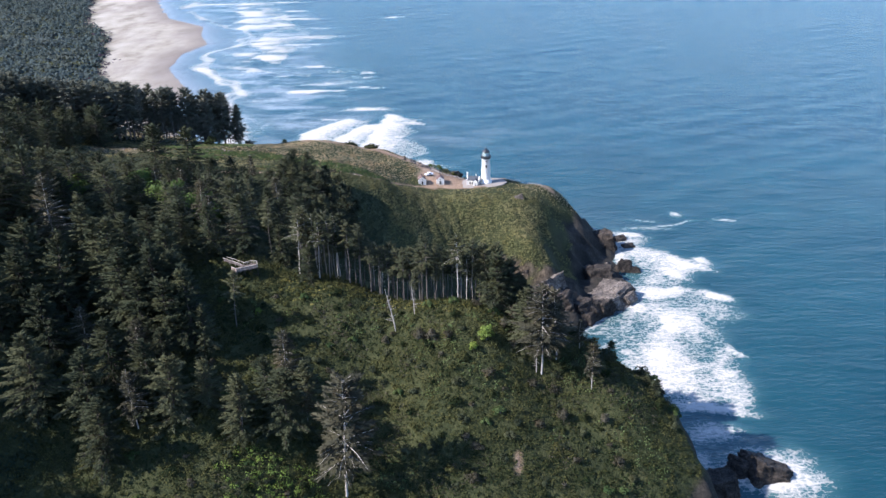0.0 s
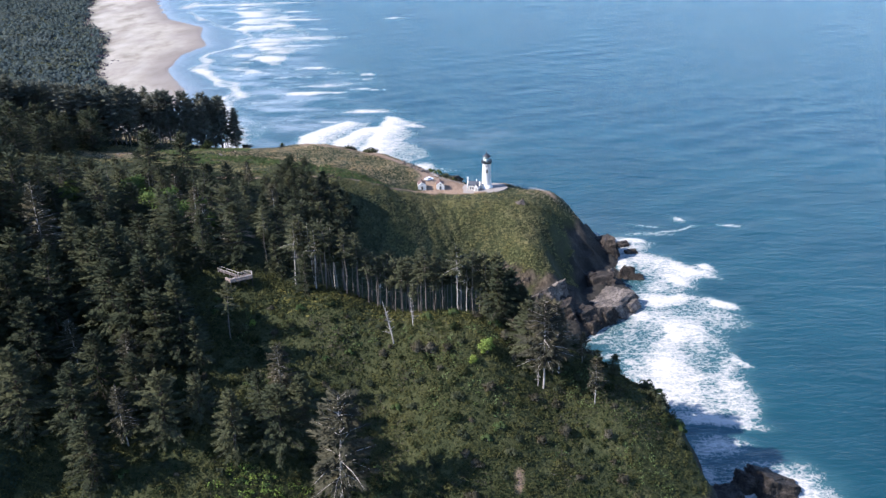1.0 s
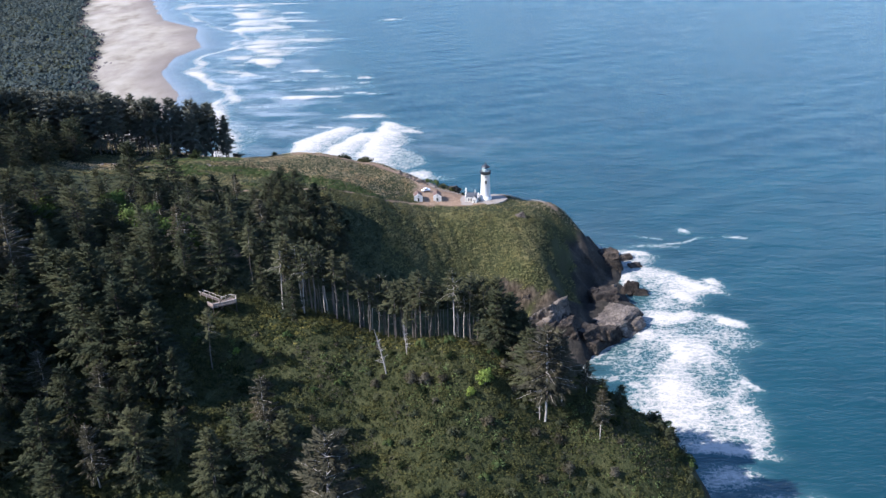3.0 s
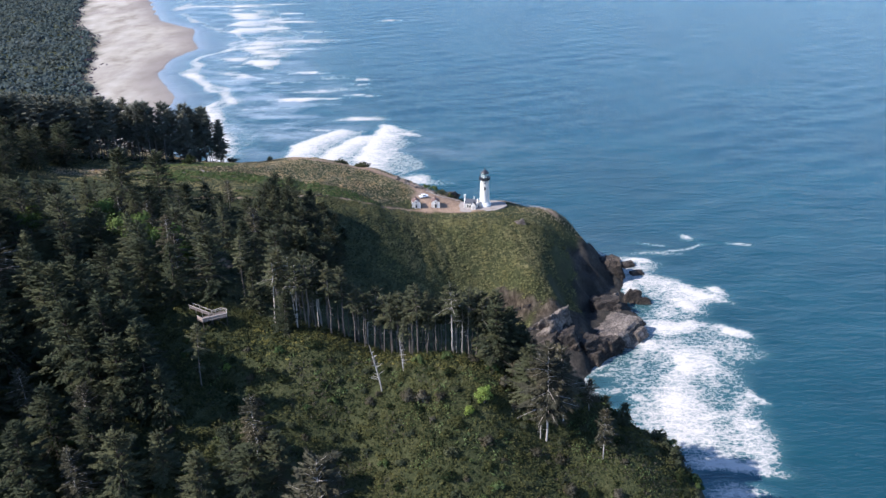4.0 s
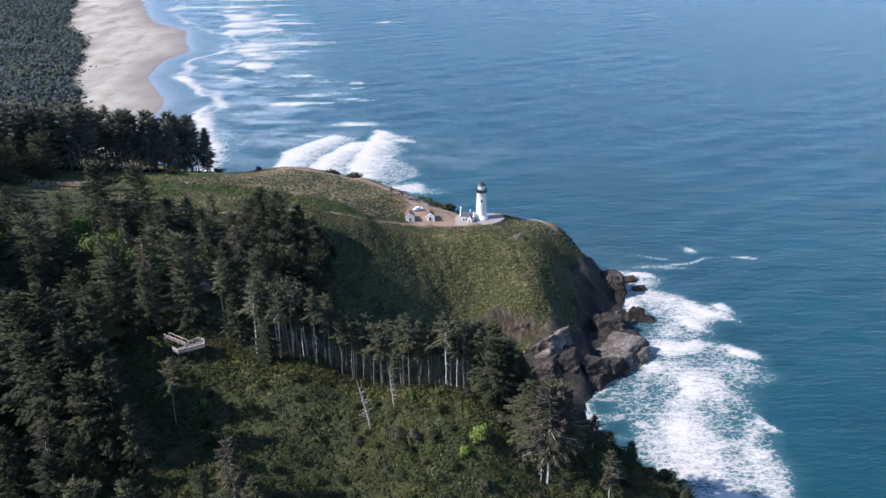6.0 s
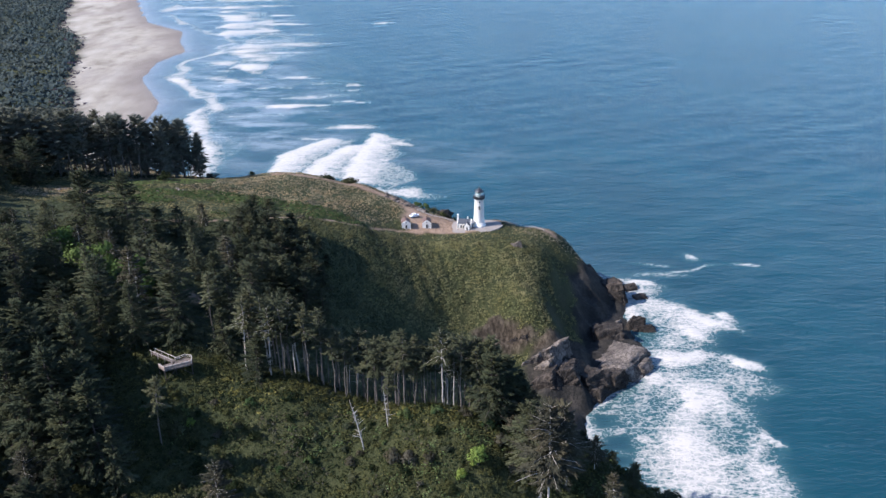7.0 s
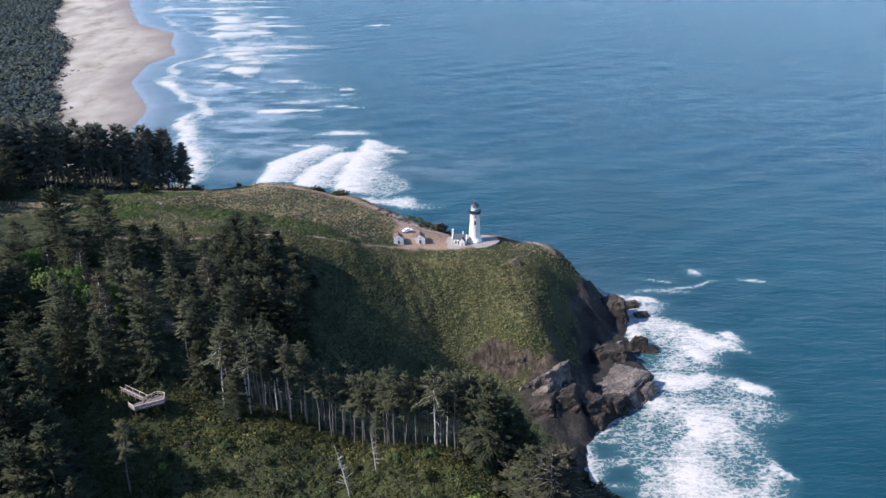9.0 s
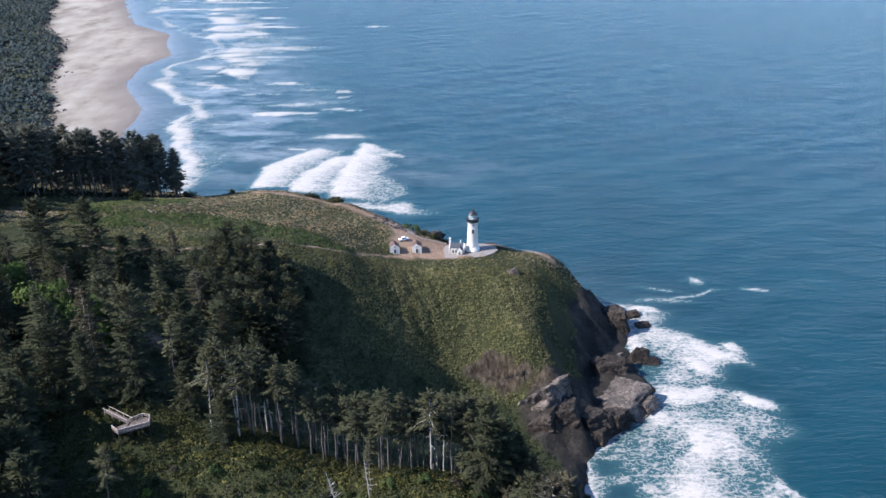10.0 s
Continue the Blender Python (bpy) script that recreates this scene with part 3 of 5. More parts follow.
def build_sea():
    xs = spacing((-4600, -900, 400), (-900, -420, 24), (-420, -130, 5), (-130, 60, 4), (60, 170, 2.2), (170, 420, 5), (420, 1100, 15), (1100, 4800, 250))
    ys = spacing((-900, 200, 60), (200, 226, 5), (226, 540, 2.2), (540, 800, 3.5), (800, 1800, 7.5), (1800, 4900, 200))
    x, y, f = sheet(xs, ys)
    d = from_shore(x, y)
    warp = 7 * fbm(x, y, 22, 4, 61)
    sheeted = ease(within(x + warp, y + 0.8 * warp, SHEET), -3, 9) * (0.53 + 0.55 * fbm(x, y * 0.7, 24, 4, 60))
    foam = np.maximum(sheeted, blot(x + warp, y + 0.8 * warp, SURF))
    wl = 16 * fbm(x * 0.5, y, 40, 4, 63)
    crisp = 9 * fbm(x, y, 14, 3, 66)
    foam = np.maximum(foam, blot(x + wl + crisp, y + 0.35 * wl + 0.5 * crisp, LINES))
    ww = 5 * fbm(x, y, 18, 3, 65)
    foam = np.maximum(foam, blot(x + ww, y + ww, WISPS))
    # Breakers rolling in behind the headland, and the swash on the beach.
    bend = 7 * fbm(x, y, 26, 4, 62)
    stripes = 0.5 + 0.5 * ease(fbm(x * 0.25, y + 0.4 * wl, 22, 3, 64), -0.25, 0.3)
    foam = np.maximum(foam, rolling(x + bend, y + 0.6 * bend, SHEETS, 5, 34, 0.48))
    foam = np.maximum(foam, np.where(y > 1000, 0.97 * stripes, 1.0) * rolling(x + bend, y + 0.6 * bend, SWASH, 5, np.where(y > 1000, 60, 22), np.where(y > 1000, 0.4, 0.3)))
    foam = np.maximum(foam, (0.3 + 0.66 * ease(stripes, 0.5, 0.9)) * rolling(x + 1.6 * bend + wl, y + bend, FAR_SURF, 9, 70, 0.4))
    rim = (1 - ease(-d + 4 * fbm(x, y, 14, 3, 67), 1, 8)) * (1 - ease(y, 530, 600)) * 0.62
    beach = np.exp(-((-d - 46 - 30 * fbm(x, y, 90, 4, 69)) / 7) ** 2) * ease(y, 690, 760) * (0.62 + 0.35 * fbm(x, y, 50, 3, 70))
    zone = ease(-d, 45, 80) * (1 - ease(-d, 130, 230)) * ease(y, 780, 880)
    streaks = zone * ease(fbm(x * 0.2 + 0.3 * wl, y + 0.3 * wl, 17, 4, 68), 0.1, 0.6) * 0.75
    foam = np.clip(np.maximum.reduce([foam, rim, beach, streaks]), 0, 1)
    a = radians(-28)
    along = x * math.sin(a) + y * math.cos(a) + 9 * fbm(x, y, 70, 3, 71)
    near = ease(y, 200, 260) * (1 - ease(y, 1500, 1800))
    swell = (np.sin(along * 2 * np.pi / 34) * 0.2 * (0.6 + fbm(x, y, 90, 2, 72)) + 0.3 * fbm(x * 0.8, y * 1.3, 24, 3, 73)) * near
    z = swell + 0.9 * foam ** 2 * (0.5 + 0.8 * np.abs(fbm(x, y, 16, 3, 75)))
    z = np.where(d > -4, z * 0.35, z)
    me = mesh_np("sea", np.c_[x, y, z], f, True)
    values(me, "foam", foam)
    values(me, "froth", ease(-d, 20, 60) * (1 - ease(-d, 100, 220)) * ease(y, 640, 800))
    d = np.minimum(d, 0)
    values(me, "shallow", np.exp(d / 26) * ease(y, 660, 760) + 0.1 * np.exp(d / 30) * (1 - ease(y, 560, 660)))
    m, t, b = material("sea_water", 0.16, 0.5)
    b.inputs["IOR"].default_value = 1.333
    b.inputs["Specular IOR Level"].default_value = 0.5
    fo = attribute(t, "foam")
    big = noise_node(t, 0.16, 5, 0.65, (0.6, 1.0, 1.0))
    fine = noise_node(t, 0.9, 5, 0.7, (0.5, 1.0, 1.0))
    cells = t.nodes.new("ShaderNodeTexVoronoi")
    cells.feature = "DISTANCE_TO_EDGE"
    cells.inputs["Scale"].default_value = 0.42
    g = t.nodes.new("ShaderNodeNewGeometry")
    bent = t.nodes.new("ShaderNodeVectorMath")
    bent.operation = "ADD"
    swirl = node(t, "ShaderNodeTexNoise", Scale=0.25, Detail=3.0)
    t.links.new(g.outputs["Position"], swirl.inputs["Vector"])
    push = t.nodes.new("ShaderNodeVectorMath")
    push.operation = "MULTIPLY"
    push.inputs[1].default_value = (7, 5, 0)
    t.links.new(swirl.outputs["Color"], push.inputs[0])
    t.links.new(g.outputs["Position"], bent.inputs[0])
    t.links.new(push.outputs[0], bent.inputs[1])
    t.links.new(bent.outputs[0], cells.inputs["Vector"])
    net = ramp(t, cells.outputs["Distance"], [(0.0, 1.0), (0.16, 0.0)])
    drawn = turned_noise(t, 0.5, 6, 0.7, (0.3, 1.0, 1.0), 14)
    lace = calc(t, "ADD", calc(t, "MULTIPLY", calc(t, "SUBTRACT", fine, 0.5), 0.9), calc(t, "MULTIPLY", calc(t, "SUBTRACT", net, 0.3), 0.26))
    lace = calc(t, "ADD", lace, calc(t, "MULTIPLY", calc(t, "SUBTRACT", drawn, 0.5), 0.9))
    amount = calc(t, "ADD", calc(t, "ADD", fo, calc(t, "MULTIPLY", calc(t, "SUBTRACT", big, 0.5), 0.7)), lace)
    white = calc(t, "MULTIPLY", ramp(t, amount, [(0.42, 0.0), (0.58, 0.45), (0.9, 1.0)]), ramp(t, fo, [(0.08, 0.0), (0.25, 1.0)]))
    deep = ramp(t, noise_node(t, 0.012, 4, 0.6), [(0.35, (0.0036, 0.029, 0.0385)), (0.65, (0.0055, 0.0395, 0.051))])
    body = mix(t, attribute(t, "shallow"), deep, (0.165, 0.178, 0.192))
    body = mix(t, calc(t, "MULTIPLY", fo, 0.6), body, (0.1, 0.19, 0.18))
    streaky = ramp(t, noise_node(t, 0.035, 6, 0.7, (0.45, 1.0, 1.0)), [(0.44, 0.0), (0.62, 0.7)])
    body = mix(t, calc(t, "MULTIPLY", streaky, attribute(t, "froth")), body, (0.24, 0.27, 0.285))
    t.links.new(mix(t, white, body, (0.43, 0.395, 0.353)), b.inputs["Base Color"])
    r = ramp(t, white, [(0.0, 0.26), (0.6, 0.85)])
    t.links.new(r, b.inputs["Roughness"])
    chop = calc(t, "ADD", turned_noise(t, 0.085, 6, 0.6, (0.4, 1.0, 1.0), -24), calc(t, "MULTIPLY", turned_noise(t, 0.36, 5, 0.65, (0.4, 1, 1), -20), 0.42))
    bump(t, b, chop, 0.72, 1.8)
    ob = piece("water", me, m)
    tagged(ob, "blue-green ocean with swell and white surf along the rocks and beach", "sea", kind="structure")


build_sea()


# ---- rocks ----
def block(r, seed, sub, frame, skew):
    """One jointed block: a ball cut square to the rock's joints, with a few broken corners, then roughened."""
    bm = bmesh.new()
    bmesh.ops.create_icosphere(bm, subdivisions=sub, radius=1.0)
    v = np.array([p.co for p in bm.verts])
    f = np.array([[p.index for p in q.verts] for q in bm.faces])
    bm.free()
    n = np.concatenate([frame, -frame, r.normal(size=(7, 3))])
    n = n + r.normal(size=n.shape) * skew
    n /= np.linalg.norm(n, axis=1)[:, None]
    reach = np.r_[r.uniform(0.42, 0.62, 6), r.uniform(0.6, 0.82, 7)]
    d = np.clip(v @ n.T, 1e-3, None)
    v = v * np.minimum(1.0, (reach / d).min(1))[:, None]
    bed = v @ frame[2]
    crack = np.abs(fbm(v[:, 0] * 3 + seed + v[:, 2], v[:, 1] * 3 + v[:, 2] * 3, 1.3, 5, seed))
    step = np.mod(bed * 4.5 + 0.6 * fbm(v[:, 0] * 3, v[:, 1] * 3 + seed, 1.5, 2, seed + 3), 1.0)
    chip = fbm(v[:, 0] * 9 + seed, v[:, 1] * 9 + v[:, 2] * 7, 1.0, 4, seed + 5)
    return v * (1.28 + 0.07 * step + 0.06 * chip - 0.12 * np.minimum(crack, 0.25) / 0.25)[:, None], f


def boulder(name, x, y, z, size, seed, mat, label, group="", turn=0.0, cuts=4, category="rock", dip=(18, 12)):
    """A craggy rock of several jointed blocks grown together. z is the height of its middle."""
    r = np.random.default_rng(seed)
    big = max(size) > 4
    frame = np.array(pose(0, 0, 0, dip[0], dip[1], r.uniform(0, 90)).to_3x3())
    v, f = block(r, seed, 5 if big else 3, frame, 0.12)
    parts = [(v, f)]
    for k in range(cuts if big else 0):
        c, g = block(r, seed + 31 * k + 7, 4, frame, 0.2)
        a, s = r.uniform(0, 2 * np.pi), r.uniform(0.32, 0.6)
        parts.append((c * s + np.array([math.cos(a) * 0.55, math.sin(a) * 0.55, r.uniform(-0.45, 0.3)]), g))
    v, f = joined(parts)
    ob = piece(name, mesh_np(name, v * np.array(size), f), mat)
    ob.matrix_basis = pose(x, y, z, 0, 0, turn)
    return tagged(ob, label, category, group)


SEA_ROCK = "dark wet basalt rock standing in the surf"
boulder("sea_boulder", 117, 259, -0.5, (13, 10, 9), 63, ROCK, "large dark basalt rock ringed by white water", turn=-20, dip=(24, -14))
boulder("shore_rock", 99, 251, 1.0, (8, 8, 8), 4, ROCK, "low dark basalt rock at the foot of the cliff")
boulder("rock_ledge", 88, 402, 1.2, (17, 14, 7.5), 5, PALE_ROCK, "flat-topped brown rock ledge washed by surf", turn=35)
boulder("split_rock", 79, 388, 1.5, (8, 7, 8), 6, ROCK, "dark split rock at the water's edge below the ledge")
boulder("shore_rock", 68, 383, 3.0, (11, 9, 9), 16, ROCK, "dark jointed rock between ledge and cove")
boulder("tilted_slab", 52, 390, 8.0, (14, 9, 15), 7, PALE_ROCK, "tilted pale grey-pink rock slab leaning on the cliff", turn=25)
boulder("shore_rock", 60, 382, 5.0, (12, 9, 12), 26, ROCK, "dark jointed rock at the head of the cove", turn=40)
boulder("shore_rock", 69, 379, 0.6, (8, 6, 5), 36, ROCK, "low dark jointed rock at the edge of the cove", turn=-15)
boulder("shore_rock", 50, 378, 7.0, (10, 8, 10), 46, ROCK, "dark jointed rock above the head of the cove", turn=60)
boulder("mossy_rock", 41, 397, 13.0, (8, 6, 9), 8, ROCK, "brown mossy rock outcrop above the cove", turn=10)
boulder("sea_rock", 101.5, 437.5, 1.2, (5.0, 3.5, 7), 9, ROCK, "pointed dark rock standing in the surf", "rocks in the surf")
boulder("sea_rock", 105.5, 436, 0.5, (5, 3, 3.4), 10, ROCK, SEA_ROCK, "rocks in the surf")
boulder("cliff_buttress", 95, 466, 3, (8, 9, 12), 12, ROCK, "dark basalt buttress at the foot of the headland", turn=15)
boulder("sea_rock", 107, 481, 0.4, (6, 4, 3.2), 13, ROCK, SEA_ROCK, "rocks in the surf")
boulder("sea_rock", 110, 470, 0.2, (4.5, 3, 2.4), 14, ROCK, SEA_ROCK, "rocks in the surf")
boulder("cliff_buttress", 84, 425, 1, (9, 12, 11), 15, ROCK, "dark basalt buttress in the shade of the headland", turn=-10)
boulder("bleached_rock", 90, 431, 4.5, (3.2, 3.2, 4.5), 18, PALE_ROCK, "rock face whitened by sea birds")
boulder("outcrop", 42.5, 449.0, 39.0, (3.6, 2.6, 4.2), 17, PALE_ROCK, "pale weathered outcrop at the top of the grassy slope")
boulder("knoll", 0, 500, 31.5, (14, 7, 7.5), 19, ROCK, "dark rocky knoll behind the lighthouse yard", turn=20)
stone_rng = np.random.default_rng(5)
for k in range(26):
    sx, sy = stone_rng.uniform(-19, -3), 0
    sy = 491 - 0.35 * (sx + 11) + stone_rng.normal() * 2.2
    s = stone_rng.uniform(0.5, 1.3)
    boulder("pale_stone", sx, sy, ground_at(sx, sy) + 0.3 * s, (s * 1.3, s, s * 0.8), 120 + k, PALE_ROCK, "pale broken stone in a heap behind the yard", "stones beside the path", turn=stone_rng.uniform(0, 360), category="stone")
for k in range(22):
    sx = -24 + 24 * stone_rng.random()
    sy = 486 + (-sx) * 0.6 + stone_rng.normal() * 2.5
    s = stone_rng.uniform(0.5, 1.5)
    boulder("pale_stone", sx, sy, ground_at(sx, sy) + 0.25 * s, (s * 1.2, s, s * 0.75), 40 + k, PALE_ROCK, "pale weathered stone on bare brown ground", "stones beside the path", turn=stone_rng.uniform(0, 360), category="stone")
for k in range(16):
    sx, sy = stone_rng.uniform(-172, -118), 0
    sy = 448 + 0.25 * (sx + 165) + stone_rng.normal() * 3
    s = stone_rng.uniform(0.4, 1.0)
    boulder("pale_stone", sx, sy, ground_at(sx, sy) + 0.25 * s, (s * 1.6, s, s * 0.7), 80 + k, PALE_ROCK, "pale stone lying in the short meadow grass", "stones in the meadow", turn=stone_rng.uniform(0, 360), category="stone")


# ---- trees ----
def limb(r, start, way, length, radius, droop=0.0, sides=3):
    u = np.linspace(0, 1, 3)[:, None]
    p = start + way * length * u + np.array([0, 0, -droop * length]) * u ** 2 + r.normal(size=(3, 3)) * 0.03 * length * u
    return p, tube(p, radius * (1 - 0.8 * u[:, 0]), sides)


def conifer_parts(seed, high, spread, bare_to, ragged, density, shape=0.85, lean=0.0, dead=0.0, leaf=1.0):
    """Arrays for trunk, branches and crown of one conifer: whorls of drooping boughs, each a flat fan of side shoots."""
    r = np.random.default_rng(seed)
    u = np.linspace(0, 1, 9)
    stem = np.c_[lean * high * u ** 1.5 + 0.012 * high * np.cumsum(r.normal(size=9)) * 0.4, 0.012 * high * np.cumsum(r.normal(size=9)) * 0.4, high * u]
    stem -= stem[0]
    stem[0, 2] = -1.5
    trunk = tube(stem, 0.0095 * high * (1 - u) ** 0.8 + 0.03, 6)
    woods, centres, alongs, sizes, outs = [], [], [], [], []
    level = bare_to * high
    sweep = r.uniform(0, 2 * np.pi)
    lump = r.uniform(0, 6.28, 3)
    while level < high * 0.99:
        v = (level / high - bare_to) / (1 - bare_to)
        swell = min(1.0, 0.4 + 2.4 * v) if bare_to > 0.3 else min(1.0, 0.7 + 1.2 * v)
        reach = spread * swell * (1 - v) ** shape + 0.3
        base = np.array([np.interp(level, stem[:, 2], stem[:, k]) for k in range(3)])
        turn = r.uniform(0, 2 * np.pi)
        whorl = int(r.integers(4, 7))
        for k in range(whorl):
            a = turn + 2 * np.pi * k / whorl + r.normal() * 0.3
            bulge = 1 + 0.22 * math.sin(3 * a + lump[0] + 5 * v) * math.sin(7 * v + lump[1])
            long = reach * bulge * r.uniform(1 - ragged, 1.1) * (1 + 0.3 * ragged * math.cos(a - sweep))
            rise = r.uniform(-0.22, 0.12) + 0.85 * v ** 1.6
            way = np.array([math.cos(a), math.sin(a), rise])
            way /= np.linalg.norm(way)
            start = base + np.array([0, 0, r.normal() * 0.35])
            p, w = limb(r, start, way, long, 0.012 * long + 0.025, 0.2 * (1 - v))
            if long > 1.6 and r.random() < 0.5:
                woods.append(w)
            if r.random() < dead * (1 - v):
                continue
            n = max(5, int(density * 0.62 * long ** 1.15))
            s = r.uniform(0.12, 1.0, n) ** 0.75
            c = np.stack([np.interp(s, np.linspace(0, 1, 3), p[:, q]) for q in range(3)], 1)
            side = np.cross(way, (0, 0, 1.0))
            hand = np.where(r.random(n) < 0.5, -1.0, 1.0)[:, None]
            out = r.random((n, 1)) * 0.34 * long * np.clip(1.15 - s, 0.12, 0.8)[:, None]
            c += side * hand * out + np.array([0, 0, -1.0]) * (0.16 * out + 0.22 * r.random((n, 1))) + r.normal(size=(n, 3)) * 0.07
            centres.append(c)
            alongs.append(way * 1.0 + side * hand * r.uniform(0.15, 0.8, (n, 1)) + np.array([0, 0, 1.0]) * r.uniform(-0.38, 0.12, (n, 1)) + r.normal(size=(n, 3)) * 0.14)
            sizes.append(r.uniform(0.5, 1.0, n) * leaf * (1.0 if long > 1.4 else 0.75))
            outs.append(np.array([math.cos(a), math.sin(a), 0.45 + 0.5 * v]) * (0.35 + 0.65 * s[:, None]) + np.array([0, 0, 0.35]) + 0.35 * side * hand + r.normal(size=(n, 3)) * 0.22)
        level += r.uniform(0.026, 0.046) * high * (1.0 if v < 0.7 else 0.65)
    if bare_to > 0.3:
        for _ in range(int(14 + 16 * dead)):
            z = r.uniform(0.2, bare_to + 0.15) * high
            a = r.uniform(0, 2 * np.pi)
            base = np.array([np.interp(z, stem[:, 2], stem[:, k]) for k in range(3)])
            way = np.array([math.cos(a), math.sin(a), r.uniform(-0.2, 0.35)])
            woods.append(limb(r, base, way / np.linalg.norm(way), r.uniform(0.6, 2.6), 0.07, 0.1)[1])
    size = np.concatenate(sizes)
    crown = needles(np.concatenate(centres), np.concatenate(alongs), size, size * 0.24, r)
    return trunk, joined(woods), crown, np.repeat(np.concatenate(outs), 3, 0)


def conifer(kind, needles, bark, label, group, category, seed, *shape, **more):
    trunk, woods, crown, outs = conifer_parts(seed, *shape, **more)
    ob = thing(kind, Matrix(), label, category, group)
    piece("trunk", mesh_np("trunk", *trunk, True), bark, ob)
    tagged(piece("branchwork", mesh_np("branchwork", *woods, True), bark, ob), kind="stuff")
    piece("crown", facing(mesh_np("crown", *crown), outs), needles, ob)
    return ob


def needles(centres, along, long, wide, r):
    """Needle shoots: slim triangles that point outwards along their bough, lying nearly flat in its fan."""
    n = len(centres)
    t = along / (np.linalg.norm(along, axis=1)[:, None] + 1e-9)
    s = np.cross(t, np.array([0, 0, 1.0]) + r.normal(size=(n, 3)) * 0.55)
    s /= np.linalg.norm(s, axis=1)[:, None] + 1e-9
    long, wide = long[:, None], wide[:, None]
    v = np.stack([centres - t * 0.5 * long - s * wide, centres - t * 0.5 * long + s * wide, centres + t * long], 1)
    return v.reshape(-1, 3), np.arange(3 * n).reshape(-1, 3)


def leafy_parts(seed, high, spread, clumps, cards, size, stems=5, low=0.25):
    r = np.random.default_rng(seed)
    woods, c_all, n_all, o_all = [], [], [], []
    for k in range(clumps):
        a, rad = r.uniform(0, 2 * np.pi), spread * math.sqrt(r.random()) * 0.75
        mid = np.array([rad * math.cos(a), rad * math.sin(a), high * (low + (0.82 - low) * r.random() * (1 - 0.45 * rad / spread))])
        ball = spread * r.uniform(0.28, 0.5)
        d = r.normal(size=(cards, 3))
        d[:, 2] = np.abs(d[:, 2]) * 0.9 - 0.25
        d /= np.linalg.norm(d, axis=1)[:, None]
        c_all.append(mid + d * ball * r.uniform(0.65, 1.1, (cards, 1)) * np.array([1, 1, 0.85]))
        n_all.append(d + r.normal(size=(cards, 3)) * 0.45)
        o_all.append(d * 0.7 + (mid - (0, 0, 0.45 * high)) / spread * 0.5 + np.array([0, 0, 0.25]))
        if k < stems:
            p = np.array([[0.1 * mid[0], 0.1 * mid[1], -0.6], [0.45 * mid[0], 0.45 * mid[1], mid[2] * 0.5], mid])
            woods.append(tube(p, np.array([0.02, 0.014, 0.006]) * high + 0.02, 5))
    c, n = np.concatenate(c_all), np.concatenate(n_all)
    s = r.uniform(0.7, 1.3, len(c)) * size
    return joined(woods), sprays(c, n, s, s * 0.7, r), np.repeat(np.concatenate(o_all), 4, 0)


def leafy(kind, leaves, label, group, category, seed, *shape, **more):
    woods, crown, outs = leafy_parts(seed, *shape, **more)
    ob = thing(kind, Matrix(), label, category, group)
    piece("stems", mesh_np("stems", *woods, True), BARK, ob)
    piece("crown", facing(mesh_np("crown", *crown), outs), leaves, ob)
    return ob


def snag(seed, high, lean, label, group):
    r = np.random.default_rng(seed)
    u = np.linspace(0, 1, 8)
    stem = np.c_[lean * high * u, 0.02 * high * np.cumsum(r.normal(size=8)) * 0.4, high * u]
    stem -= stem[0]
    stem[0, 2] = -1.0
    woods = []
    for _ in range(34):
        v = r.uniform(0.2, 0.97)
        a = r.uniform(0, 2 * np.pi)
        base = np.array([np.interp(v, u, stem[:, k]) for k in range(3)])
        way = np.array([math.cos(a), math.sin(a), r.uniform(0.1, 0.9)])
        woods.append(limb(r, base, way / np.linalg.norm(way), r.uniform(0.08, 0.24) * high * (1.15 - v), 0.09, 0.0)[1])
    ob = thing("dead_tree", Matrix(), label, "dead tree", group)
    piece("trunk", mesh_np("trunk", *tube(stem, 0.014 * high * (1 - 0.85 * u) + 0.02, 6), True), DEADWOOD, ob)
    tagged(piece("branchwork", mesh_np("branchwork", *joined(woods), True), DEADWOOD, ob), kind="stuff")
    return ob


